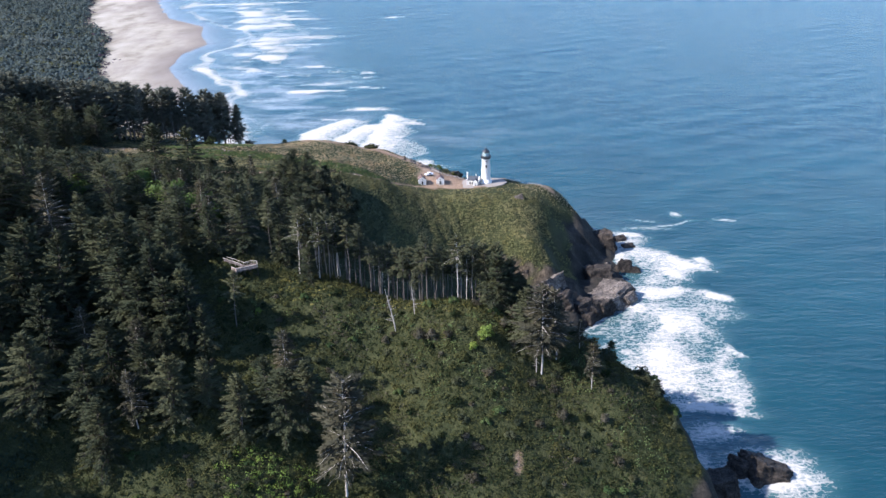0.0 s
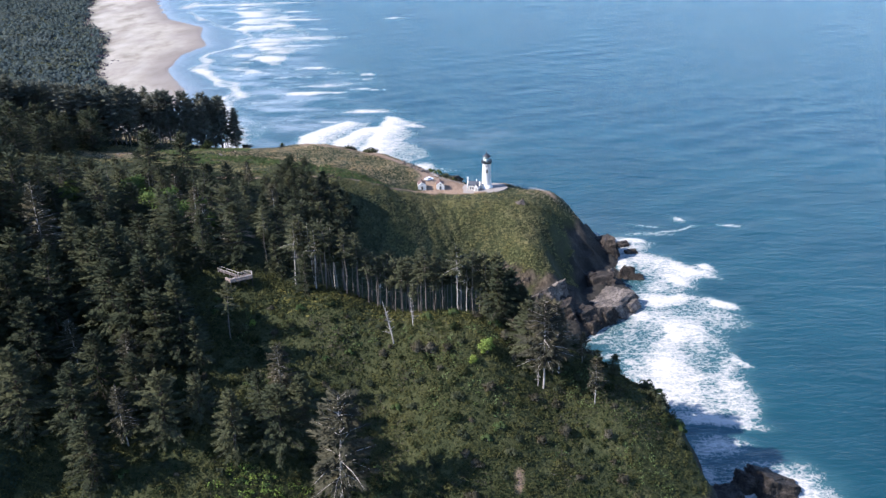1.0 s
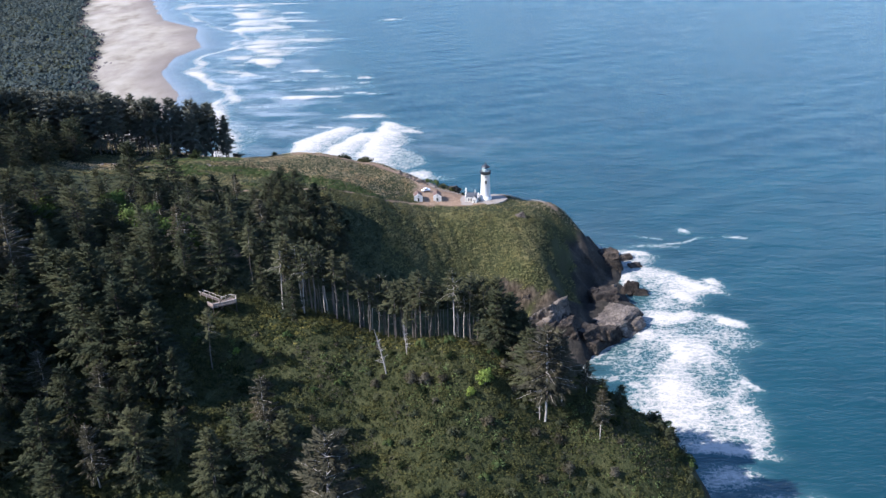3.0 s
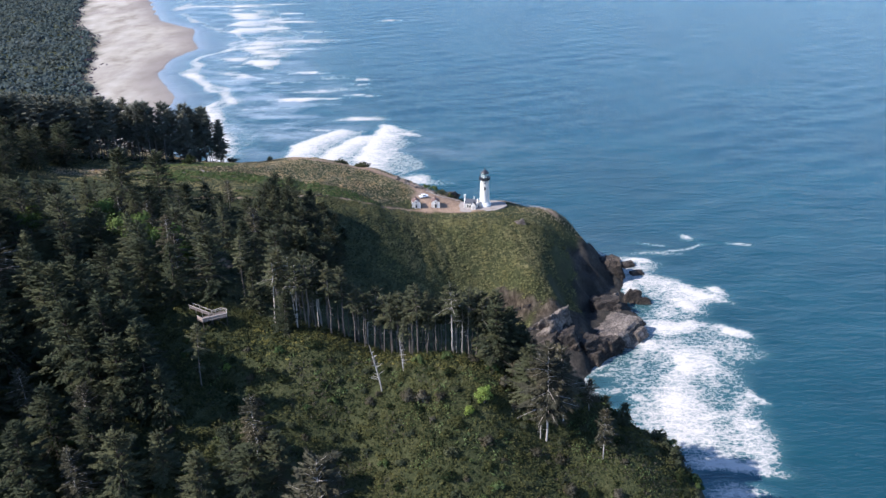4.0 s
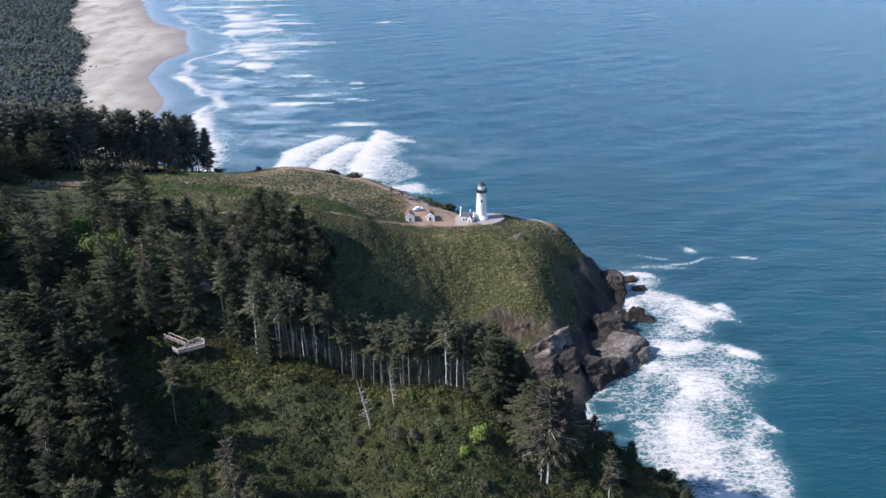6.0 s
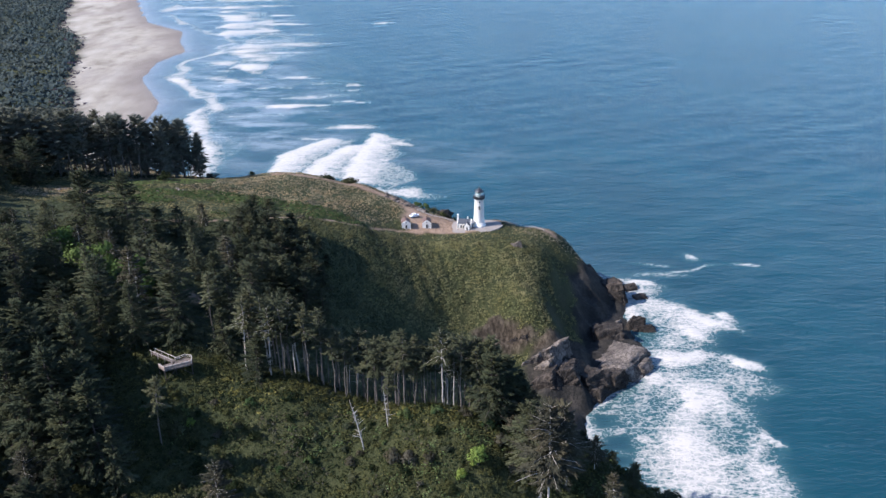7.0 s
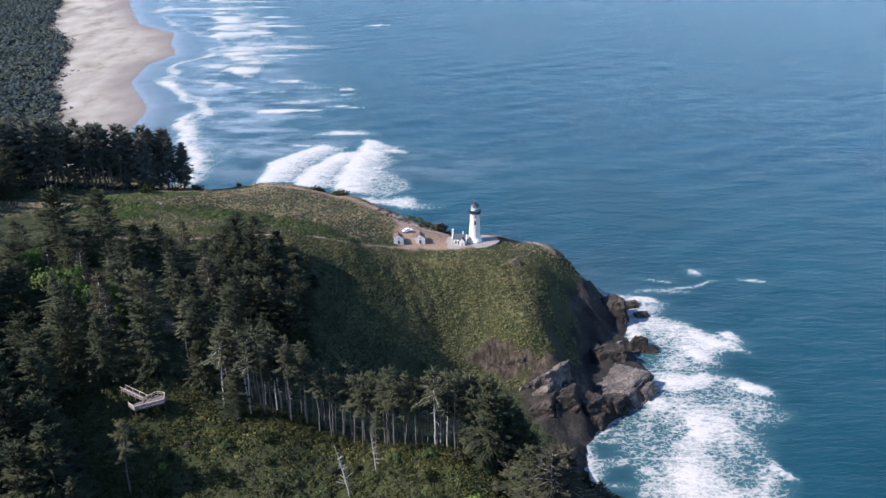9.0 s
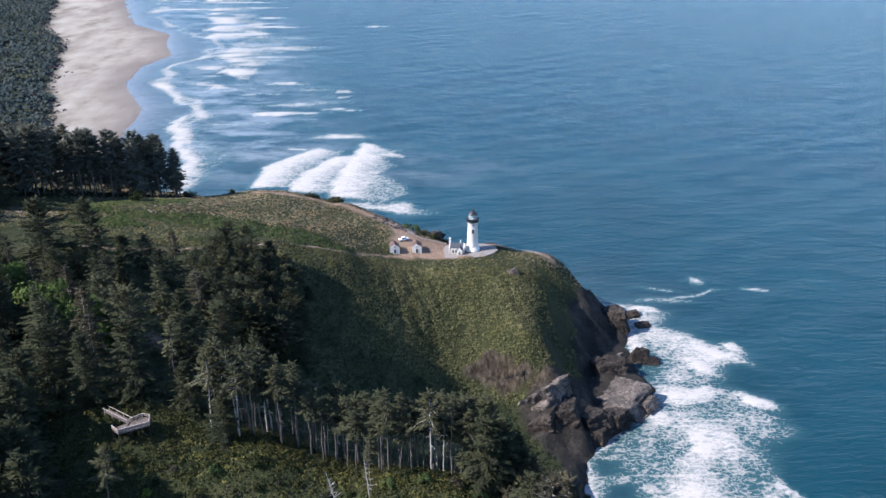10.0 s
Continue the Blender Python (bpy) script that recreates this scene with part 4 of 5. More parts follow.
KINDS = {
    "spruce": [conifer("spruce_tree", SPRUCE, DARK_BARK, "dark green spruce with a ragged pointed crown", "spruces on the hillside", "tree", 100 + k, 24, s, b, rg, 13, shape=sh, dead=0.04, leaf=0.92)
               for k, (s, b, rg, sh) in enumerate([(9.2, 0.04, 0.36, 0.72), (10.2, 0.05, 0.45, 0.56), (9.8, 0.04, 0.4, 0.64), (8.6, 0.06, 0.45, 0.8), (10.6, 0.06, 0.5, 0.48)])],
    "wood": [conifer("spruce_tree", SPRUCE, DARK_BARK, "broad dark green spruce crowded among others in the wood", "spruces of the wood", "tree", 120 + k, 24, s, b, rg, 5.8, shape=sh, dead=0.05, leaf=1.12)
             for k, (s, b, rg, sh) in enumerate([(11.0, 0.05, 0.45, 0.62), (12.0, 0.05, 0.5, 0.5), (12.5, 0.04, 0.45, 0.58), (9.5, 0.05, 0.5, 0.8), (13.0, 0.06, 0.55, 0.42)])],
    "low": [conifer("wind_clipped_spruce", SPRUCE, DARK_BARK, "low spruce at the edge of the wood", "wind-clipped spruces above the gully", "tree", 150 + k, 9, s, b, rg, 5, shape=sh, dead=0.05, leaf=1.1)
            for k, (s, b, rg, sh) in enumerate([(4.8, 0.05, 0.45, 0.45), (5.4, 0.05, 0.5, 0.4), (4.4, 0.06, 0.5, 0.6)])],
    "tall": [conifer("tall_spruce", TALL, DEADWOOD if k == 0 else BARK, "tall weathered spruce with bare grey trunk and high crown", "wind-worn spruces along the ridge", "tree", 200 + k, 24, s, b, rg, 11, shape=sh, dead=0.22, leaf=0.95)
             for k, (s, b, rg, sh) in enumerate([(4.8, 0.6, 0.65, 0.42), (4.2, 0.65, 0.7, 0.4), (5.0, 0.56, 0.65, 0.45), (4.0, 0.68, 0.75, 0.5), (4.6, 0.52, 0.7, 0.55)])],
    "grove": [conifer("grove_spruce", GROVE, PALE_BARK, "tall spruce in the dense grove beyond the meadow, colour paled for haze", "spruces of the far grove", "tree", 260 + k, 26, s, b, rg, 7.5, shape=sh, dead=0.08, leaf=1.4)
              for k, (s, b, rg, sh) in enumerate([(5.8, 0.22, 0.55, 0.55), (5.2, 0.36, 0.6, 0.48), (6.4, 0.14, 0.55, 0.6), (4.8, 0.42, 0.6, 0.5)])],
    "brown": [conifer("dying_spruce", BROWN, DEADWOOD, "dying spruce with thin brown needles and pale dead limbs", "dying spruces on the slope", "tree", 300 + k, 30, s, b, rg, 10, shape=sh, dead=0.1, leaf=1.1)
              for k, (s, b, rg, sh) in enumerate([(9.4, 0.27, 0.42, 0.5), (8.6, 0.24, 0.5, 0.48)])],
    "sparse": [conifer("thin_spruce", BROWN, DEADWOOD, "thin old spruce with bare pale trunk and sparse brown crown", "old spruces at the cliff edge", "tree", 340 + k, 30, s, b, rg, 13, shape=sh, dead=0.14, leaf=1.05)
               for k, (s, b, rg, sh) in enumerate([(9.0, 0.3, 0.5, 0.5), (7.4, 0.34, 0.55, 0.5)])],
    "alder": [leafy("alder_tree", ALDER, "bright green leafy alder among the dark spruces", "alders in the woods", "tree", 400 + k, 9, 4.2, 16, 70, 0.36) for k in range(3)],
    "bush": [leafy("scrub_bush", leaf, words, "bushes on the slope", "bush", 500 + k, 3.0, 2.2, 11, 42, 0.27, low=0.1)
             for k, (leaf, words) in enumerate([(SCRUB, "rounded olive scrub bush on the slope"), (SPRUCE, "dense dark green bush on the slope"), (FRESH, "fresh green leafy bush on the slope"),
                                                (SCRUB, "low spreading olive bush on the slope"), (SPRUCE, "low dark evergreen bush on the slope"), (HEATH, "brownish half-bare bush on the slope")])],
    "heath": [leafy("twiggy_bush", HEATH, "grey-brown twiggy bush, half bare", "twiggy bushes on the slope", "bush", 600 + k, 4.4, 2.3, 12, 60, 0.25, low=0.12) for k in range(2)],
    "lime": [leafy("willow_bush", LIME, "bright yellow-green bush on the sunlit slope", "yellow-green bushes", "bush", 700, 6.5, 2.6, 16, 70, 0.28, low=0.08)],
    "snag": [snag(800, 12, -0.22, "leaning bleached dead tree with bare branches", "dead trees"), snag(801, 16, 0.05, "upright bleached dead tree with bare branches", "dead trees")],
}
USED = {}


def stand(kind, x, y, scale=1.0, which=None, r=rng, sink=0.0, turn=None):
    """Plants one tree or bush of that kind on the ground."""
    k = int(r.integers(len(KINDS[kind]))) if which is None else which
    ob = KINDS[kind][k]
    a = math.degrees(r.uniform(0, 2 * math.pi)) if turn is None else turn
    m = pose(x, y, ground_at(x, y) - sink, r.uniform(-2.5, 2.5), r.uniform(-2.5, 2.5), a)
    if (kind, k) not in USED:
        USED[kind, k] = scale
        ob.matrix_basis = m @ Matrix.Scale(scale, 4)
        return ob
    return copy_thing(ob, m @ Matrix.Scale(scale / USED[kind, k], 4))


# Single trees that stand out: kind, x, y, height.
SINGLE = [
    ("brown", -32, 214.5, 43), ("spruce", -83.5, 249, 31), ("brown", -52, 239, 20), ("spruce", -64, 221, 22), ("brown", -99, 240, 17),
    ("spruce", -90, 236, 18), ("spruce", -97, 258, 33), ("spruce", -113, 266, 33), ("spruce", -127, 256, 32), ("brown", -116, 243, 18),
    ("spruce", -45, 233, 20), ("spruce", -50, 225, 23), ("spruce", -57, 231, 19), ("spruce", -150, 292, 22), ("brown", -80, 306, 16), ("spruce", -54, 356, 20),
    ("spruce", -145, 311, 20), ("spruce", -121, 322, 19), ("sparse", 32.3, 252.6, 33), ("sparse", 38, 258, 27), ("sparse", 49, 248, 17), ("spruce", 27, 259, 22),
    ("spruce", 57, 260.5, 8), ("spruce", 18.5, 272, 21)]
SINGLE += [
    ("spruce", -98, 277, 24), ("spruce", -104, 268, 28), ("spruce", -111, 279, 28), ("spruce", -119, 271, 30), ("spruce", -92, 264, 24), ("spruce", -101, 286, 22), ("spruce", -108, 258, 29), ("spruce", -90, 258, 27), ("spruce", -91, 248, 25), ("spruce", -101, 250, 28), ("spruce", -80, 247, 18), ("spruce", -52, 351, 17), ("spruce", -73, 334, 19), ("spruce", -49.5, 283, 14),
    ("spruce", -118, 381, 25), ("spruce", -129, 369, 26), ("spruce", -97, 271, 17), ("tall", -11, 272, 15), 
    ("spruce", 27, 281, 19), ("spruce", 23, 288, 22), ("sparse", 33, 288, 11), ("sparse", 41, 281, 9), ("brown", 41, 271, 9), ("sparse", 47, 264, 11), ("brown", 36, 277, 10), ("sparse", 30, 274, 14), ("spruce", -87, 292, 22), ("spruce", -61, 293, 15), ("spruce", 17, 276, 21),
    ("spruce", -93.5, 230, 20), ("spruce", -84, 222, 23), ("brown", -95, 220, 20), ("spruce", -101, 209, 23), ("spruce", -75, 228, 17), ("spruce", -109, 221, 26),
    # The last of these is added to shade the lower left slope.
    ("spruce", -106, 233, 24), ("brown", -45, 230.5, 13), ("spruce", -125, 222, 28)]
HIGH = {"sparse": 30, "wood": 24, "spruce": 24, "tall": 24, "brown": 30, "grove": 26, "low": 9, "alder": 9}
tree_rng = np.random.default_rng(21)
taken = []


def room(x, y):
    """Tree height limit at the wood's edge above the gully, set for its shadow."""
    return 67 + 0.22 * np.clip(414 - y, 0, 60) + 0.865 * (-50 - x) - ground_at(x, y) if y > 335 else 60.0


for kind, tx, ty, th in SINGLE:
    th = min(th, room(tx, ty) + tree_rng.uniform(-1, 1))
    if th < 3:
        continue
    stand(kind, tx, ty, th / HIGH[kind], r=tree_rng)
    taken.append((tx, ty))


def scatter(r, inside, x0, x1, y0, y1, gap, tries, keep=None):
    """Points at least gap apart where inside(x, y) holds."""
    out = []
    for _ in range(tries):
        p = (r.uniform(x0, x1), r.uniform(y0, y1))
        if inside(*p) and all((p[0] - q[0]) ** 2 + (p[1] - q[1]) ** 2 > gap * gap for q in out + (keep or [])):
            out.append(p)
    return out


# The ridge row: tall trunks standing in two or three ranks along the crest.
def on_ridge(x, y):
    front = np.interp(x, [-55, -30, 2, 22], [285, 284, 275, 272])
    return front <= y <= front + 15


for tx, ty in scatter(tree_rng, on_ridge, -54, 15, 268, 302, 2.8, 1200):
    stand("tall", tx, ty, tree_rng.uniform(0.72, 1.1), r=tree_rng)
    taken.append((tx, ty))


# The wooded hill.
def wooded(x, y):
    if near_line(np.array([x]), np.array([y]), PATHS[0])[0] < 4:
        return False
    if x > -152 and y < 238 or (x + 82) ** 2 + (y - 330) ** 2 < 81 or (abs(x + 74) < 7 and 296 < y < 326):
        return False
    if (x + 74) ** 2 + (y - 277) ** 2 < 13 ** 2 or (abs(x + 62) < 10 and 262 < y < 284):
        return False
    edge = np.interp(y, [160, 195, 225, 245, 262, 285, 300, 330, 372, 392], [-122, -114, -100, -76, -66, -68, -64, -44, -38, -42])
    return x < edge and y < 408 + 0.3 * min(0, x + 60)


# Those at the far left stand out of view, added to shade the ravine.
for tx, ty in scatter(tree_rng, wooded, -255, -36, 150, 419, 10.8, 5200, taken):
    # Taller on the left, so their shade reaches the clearing and ravine.
    tall = (1.15 if tx < -84 and ty < 288 or tx < -140 and ty < 320 else 0.84) + 0.22 * float(fbm([tx], [ty], 40, 2, 91)[0]) + tree_rng.uniform(-0.16, 0.12)
    tall *= 1 - 0.4 * float(ease(ty, 335, 370))
    tall = min(tall, room(tx, ty) * tree_rng.uniform(0.6, 1.06) / 24)
    if tall < 0.12:
        continue
    kind = tree_rng.choice(["wood" if ty > 298 or tx < -150 else "spruce"] * 9 + ["brown", "tall"]) if tall > 0.45 else "low"
    stand(kind, tx, ty, tall * 24 / HIGH[kind], r=tree_rng)
    taken.append((tx, ty))


# The close, low canopy where the wood meets the gully.
def clipped(x, y):
    return room(x, y) > 2.5 and x < np.interp(y, [345, 372, 412], [-46, -44, -46]) and near_line(np.array([x]), np.array([y]), PATHS[0])[0] > 3


# Packed close so that their shadow on the slope has no gaps.
for tx, ty in scatter(tree_rng, clipped, -76, -42, 350, 408, 5.0, 1600, taken):
    th = min(16.0, room(tx, ty) * tree_rng.uniform(0.75, 1.04))
    stand("wood" if th > 11 else "low", tx, ty, th / (24 if th > 11 else 9), r=tree_rng)


# The wood's far edge, reaching round the meadow to the grove.
edge_rng = np.random.default_rng(44)


def round_meadow(x, y):
    return x < -186 + 5 * math.sin(y * 0.21) + 0.25 * max(0, 396 - y) and y > 368 + 0.3 * (x + 200)


for tx, ty in scatter(edge_rng, round_meadow, -258, -172, 350, 470, 8.2, 900, taken):
    stand("wood", tx, ty, edge_rng.uniform(0.55, 0.9), r=edge_rng)
for tx, ty, th in [(18.5, 276.5, 25), (23, 275, 22), (27.5, 274, 16), (32, 270.5, 11)]:
    stand("spruce", tx, ty, th / HIGH["spruce"], r=edge_rng)


# Wind-shorn bushes hanging over the rim of the near bluff.
def rim(x, y):
    return ground_at(x, y) > 33 and ground_at(x + 7, y) < ground_at(x, y) - 6.5 and not any((x - a) ** 2 + (y - b) ** 2 < 9 for a, b in taken)


for tx, ty in scatter(edge_rng, rim, 46, 78, 232, 292, 3.4, 900):
    if edge_rng.uniform() < 0.7:
        stand("bush", tx, ty, edge_rng.uniform(0.7, 1.5), r=edge_rng, sink=0.4)
    else:
        stand("low", tx, ty, edge_rng.uniform(0.35, 0.62), r=edge_rng)


# The far grove.
def in_grove(x, y):
    front = np.interp(x, [-320, -190, -165, -128], [440, 474, 492, 519])
    return front <= y <= front + (17 if x > -165 else 28)


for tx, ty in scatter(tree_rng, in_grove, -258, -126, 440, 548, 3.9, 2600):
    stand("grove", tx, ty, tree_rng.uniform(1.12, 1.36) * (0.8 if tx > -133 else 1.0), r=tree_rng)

for tx, ty, s in [(-114, 333, 1.9), (-110, 241, 0.8), (-104, 236, 0.9), (-96, 240, 0.7), (-90, 236, 0.75), (-85, 330, 0.8), (-128, 345, 1.7), (-150, 330, 1.6), (-99, 327, 1.7), (-92, 318, 1.4)]:
    stand("alder", tx, ty, s, r=tree_rng)
for tx, ty, s in [(13.5, 255, 1.0), (9, 251, 0.6), (-66, 268, 0.5)]:
    stand("lime", tx, ty, s, r=tree_rng)
for tx, ty, s in [(-9, 257.5, 1.2), (-5, 256, 1.1), (24, 268, 1.3), (20, 262, 0.9), (27, 262, 1.0), (38, 238, 1.0), (-21, 260, 0.8), (52, 238, 0.9), (-70, 226, 0.8)]:
    stand("heath", tx, ty, s, r=tree_rng)
stand("snag", -17.5, 263, 1.35, 0, tree_rng, turn=0)
stand("snag", -11, 268, 0.75, 1, tree_rng)
stand("snag", 30.5, 252.5, 0.6, 1, tree_rng)
stand("snag", -64, 223, 0.8, 1, tree_rng)
for tx, ty, s in [(-58, 525, 1.15), (-45, 518, 1.4)]:
    for dx, dy in ((-1.5, 0.4), (0, -0.8), (1.6, 0.5), (0.2, 1.2)):
        stand("bush", tx + dx * s, ty + dy * s, s, 1, tree_rng, sink=0.5)
for tx, ty, s in [(-121, 518, 1.7), (-101, 527, 1.0), (-136, 485, 1.9), (2, 495, 1.5), (6, 493, 1.4), (-3, 496, 1.4), (9, 495, 1.3), (-7, 498, 1.2), (12, 497, 1.2)]:
    stand("bush", tx, ty, s, r=tree_rng, sink=0.2)


def on_slope(x, y):
    return x < np.interp(y, [195, 290], [60, 58]) and not wooded(x, y)


for tx, ty in scatter(tree_rng, on_slope, -95, 62, 198, 276, 4.6, 1500, taken):
    stand("bush", tx, ty, tree_rng.uniform(0.4, 1.15), r=tree_rng, sink=0.3)


for kind, models in KINDS.items():
    for k, ob in enumerate(models):
        if (kind, k) not in USED:
            for piece_of in list(ob.children):
                bpy.data.objects.remove(piece_of)
            bpy.data.objects.remove(ob)


# ---- undergrowth ----
def thicket(name, r, points, high, cards, size, mat, label, category, flat=0.7, mound=0.8):
    """Low growth over the ground: a small mound of leaf sprays at every point."""
    p = np.asarray(points)
    z = land(p[:, 0], p[:, 1])
    n = len(p)
    big = r.uniform(0.5, 1.3, n) * high * np.clip(0.95 + 0.9 * fbm(p[:, 0], p[:, 1], 9, 2, 83), 0.45, 1.7)
    d = r.normal(size=(n, cards, 3))
    d[..., 2] = np.abs(d[..., 2])
    d /= np.linalg.norm(d, axis=2)[..., None]
    c = np.c_[p, z][:, None] + d * big[:, None, None] * np.array([1.15, 1.15, flat]) * r.uniform(0.6, 1.05, (n, cards, 1))
    norm = d * np.array([1, 1, 1.3]) + r.normal(size=d.shape) * 0.45
    s = (r.uniform(0.65, 1.35, (n, cards)) * size).ravel()
    me = mesh_np(name, *sprays(c.reshape(-1, 3), norm.reshape(-1, 3), s, s * 0.75, r))
    e = 1.2
    lie = np.c_[land(p[:, 0] - e, p[:, 1]) - land(p[:, 0] + e, p[:, 1]), land(p[:, 0], p[:, 1] - e) - land(p[:, 0], p[:, 1] + e), np.full(n, 2 * e)]
    lie /= np.linalg.norm(lie, axis=1)[:, None]
    facing(me, np.repeat((d * mound + lie[:, None]).reshape(-1, 3), 4, 0))
    return tagged(piece(name, me, mat), label, category, kind="stuff")


def cover(r, x0, x1, y0, y1, per, keep):
    n = int((x1 - x0) * (y1 - y0) / per)
    x, y = r.uniform(x0, x1, n), r.uniform(y0, y1, n)
    ok = keep(x, y)
    return np.c_[x, y][ok]


def tilt(x, y):
    e = 1.5
    return np.hypot(land(x + e, y) - land(x - e, y), land(x, y + e) - land(x, y - e)) / (2 * e)


def grows(x, y):
    """Where soil holds on: not on the bare cliffs, paths or shore."""
    h = land(x, y)
    return (tilt(x, y) < 1.25 + 0.45 * fbm(x, y, 14, 3, 95)) & (h > 5 + 5 * fbm(x, y, 20, 3, 96)) & (bare(x, y) < 0.3) & (rocky(x, y) < 0.5)


def meadow(x, y):
    return (y > np.interp(x, [-170, -120, -60, -20, 0, 70], [405, 412, 424, 452, 452, 455])) & (y < 560)


cover_rng = np.random.default_rng(31)
pts = cover(cover_rng, -125, 92, 190, 290, 1.25, grows)
thicket("hillside_scrub", cover_rng, pts, 1.0, 8, 0.34, SCRUB, "dense salal and bramble scrub covering the near slope", "scrub", 0.65, 1.2)
# The ravine lies in shade and takes the same darkened colour.
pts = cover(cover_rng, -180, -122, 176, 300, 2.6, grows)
thicket("ravine_scrub", cover_rng, pts, 1.5, 9, 0.5, SHADE_SCRUB, "ravine scrub in the same shade-darkened colour", "scrub", 0.7, 1.2)
pts = cover(cover_rng, -135, 88, 188, 292, 7.0, lambda x, y: grows(x, y) & (fbm(x, y, 16, 3, 94) > -0.3))
thicket("tall_scrub", cover_rng, pts, 1.7, 30, 0.27, SCRUB, "head-high leafy bushes scattered over the near slope", "scrub", 0.95, 1.4)
pts = cover(cover_rng, -70, 72, 196, 274, 2.6, lambda x, y: grows(x, y) & (fbm(x, y * 1.3, 20, 3, 86) > 0.16))
thicket("bracken", cover_rng, pts, 1.15, 9, 0.28, HEATH, "brown bracken and dry twigs among the green scrub", "scrub", 0.6)
pts = cover(cover_rng, -70, 72, 196, 274, 3.2, lambda x, y: grows(x, y) & (fbm(x, y * 1.3, 15, 3, 85) > 0.24))
thicket("bramble", cover_rng, pts, 1.35, 10, 0.3, FRESH, "fresh yellow-green bramble in patches on the slope", "scrub", 0.7)


# Where the scrub colour is darkened to stand in for deeper shade.
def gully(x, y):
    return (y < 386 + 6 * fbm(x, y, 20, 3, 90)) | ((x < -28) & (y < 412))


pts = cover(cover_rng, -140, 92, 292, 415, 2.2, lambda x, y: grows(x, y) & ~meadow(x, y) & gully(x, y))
thicket("gully_scrub", cover_rng, pts, 1.3, 8, 0.4, SHADE_SCRUB, "gully scrub coloured darker to deepen the shade", "scrub", 0.5)
pts = cover(cover_rng, -140, 92, 360, 470, 0.95, lambda x, y: grows(x, y) & ~meadow(x, y) & ~gully(x, y))
thicket("headland_scrub", cover_rng, pts, 1.15, 8, 0.38, SLOPE, "olive scrub and ferns on the steep headland", "scrub", 0.28, 0.45)
def brow(x, y):
    """The dry grass along the top of the meadow."""
    return y + 9 * fbm(x, y, 25, 3, 92) > np.interp(x, [-150, -110, -60, -30, 0, 30, 50], [486, 462, 455, 456, 486, 474, 466]) - 80 * (np.hypot((x + 172) / 18, (y - 438) / 14) < 1)


def lawn(x, y):
    """Short green grass in front of the grove."""
    return np.hypot((x + 136) / 26, (y - 482 - 0.35 * (x + 136)) / 11) + 0.4 * fbm(x, y, 12, 3, 82) < 0.9


pts = cover(cover_rng, -185, -95, 440, 525, 1.6, lambda x, y: grows(x, y) & lawn(x, y))
thicket("short_grass", cover_rng, pts, 0.6, 8, 0.3, LAWN, "short bright green grass in front of the grove", "grass", 0.2, 0.4)
pts = cover(cover_rng, -235, 82, 405, 560, 2.2, lambda x, y: grows(x, y) & meadow(x, y) & ~brow(x, y) & ~lawn(x, y))
thicket("meadow_grass", cover_rng, pts, 0.8, 8, 0.33, MEADOW, "rough yellow-green grass on the headland top", "grass", 0.25, 0.45)
pts = cover(cover_rng, -235, 82, 415, 560, 2.0, lambda x, y: grows(x, y) & meadow(x, y) & brow(x, y) & ~lawn(x, y))
thicket("dry_grass", cover_rng, pts, 0.8, 8, 0.36, DRY, "dry tan grass along the brow of the headland", "grass", 0.22, 0.45)
pts = cover(cover_rng, -150, -14, 408, 500, 2.6, lambda x, y: grows(x, y) & meadow(x, y) & ~lawn(x, y) & (fbm(x * 0.5, y, 16, 3, 97) + 0.62 - np.abs(y - 437 + 0.25 * (x + 60)) / 24 > 0.12))
thicket("meadow_scrub", cover_rng, pts, 1.3, 12, 0.4, FRESH, "low dark scrub patches in the meadow", "scrub")


pts = cover(cover_rng, -130, -92, 458, 482, 3, lambda x, y: grows(x, y) & (np.hypot((x + 111) / 18, (y - 470) / 10) + 0.5 * fbm(x, y, 6, 2, 93) < 0.8))
thicket("dead_brush", cover_rng, pts, 0.7, 12, 0.32, HEATH, "patch of dead pinkish-brown brush in the meadow", "brush")
pts = cover(cover_rng, -66, -50, 422, 434, 2, lambda x, y: np.hypot((x + 58.5) / 6, (y - 428) / 3.5) < 0.9)
thicket("dead_brush", cover_rng, pts, 0.8, 12, 0.3, HEATH, "small patch of reddish dead brush above the path", "brush")


def ridge_foot(x, y):
    front = np.interp(x, [-62, -30, 2, 22], [283, 283, 274, 270])
    return (y < front - 0.5) & (y > front - 9 - 5 * fbm(x, y, 12, 3, 89)) & (bare(x, y) < 0.3)


pts = cover(cover_rng, -60, 20, 255, 286, 1.6, ridge_foot)
thicket("ridge_grass", cover_rng, pts, 0.9, 9, 0.3, GOLDEN, "yellow-green grass and ferns along the foot of the ridge trees", "grass", 0.5)
pts = cover(cover_rng, -74, -30, 198, 222, 5, lambda x, y: grows(x, y) & (np.hypot((x + 52) / 22, (y - 209) / 11) + 0.5 * fbm(x, y, 9, 3, 88) < 0.85))
thicket("fresh_thicket", cover_rng, pts, 1.6, 30, 0.27, LIME, "fresh bright green thicket on the lower slope", "scrub", 0.9)


def grove_floor(x, y):
    front = np.interp(x, [-320, -190, -165, -128], [440, 474, 492, 519])
    return (y > front - 3) & (y < front + 30)


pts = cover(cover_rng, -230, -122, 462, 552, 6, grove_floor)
thicket("grove_undergrowth", cover_rng, pts, 1.5, 9, 0.6, SHADE_SCRUB, "dark undergrowth beneath the far grove", "scrub", 0.9)


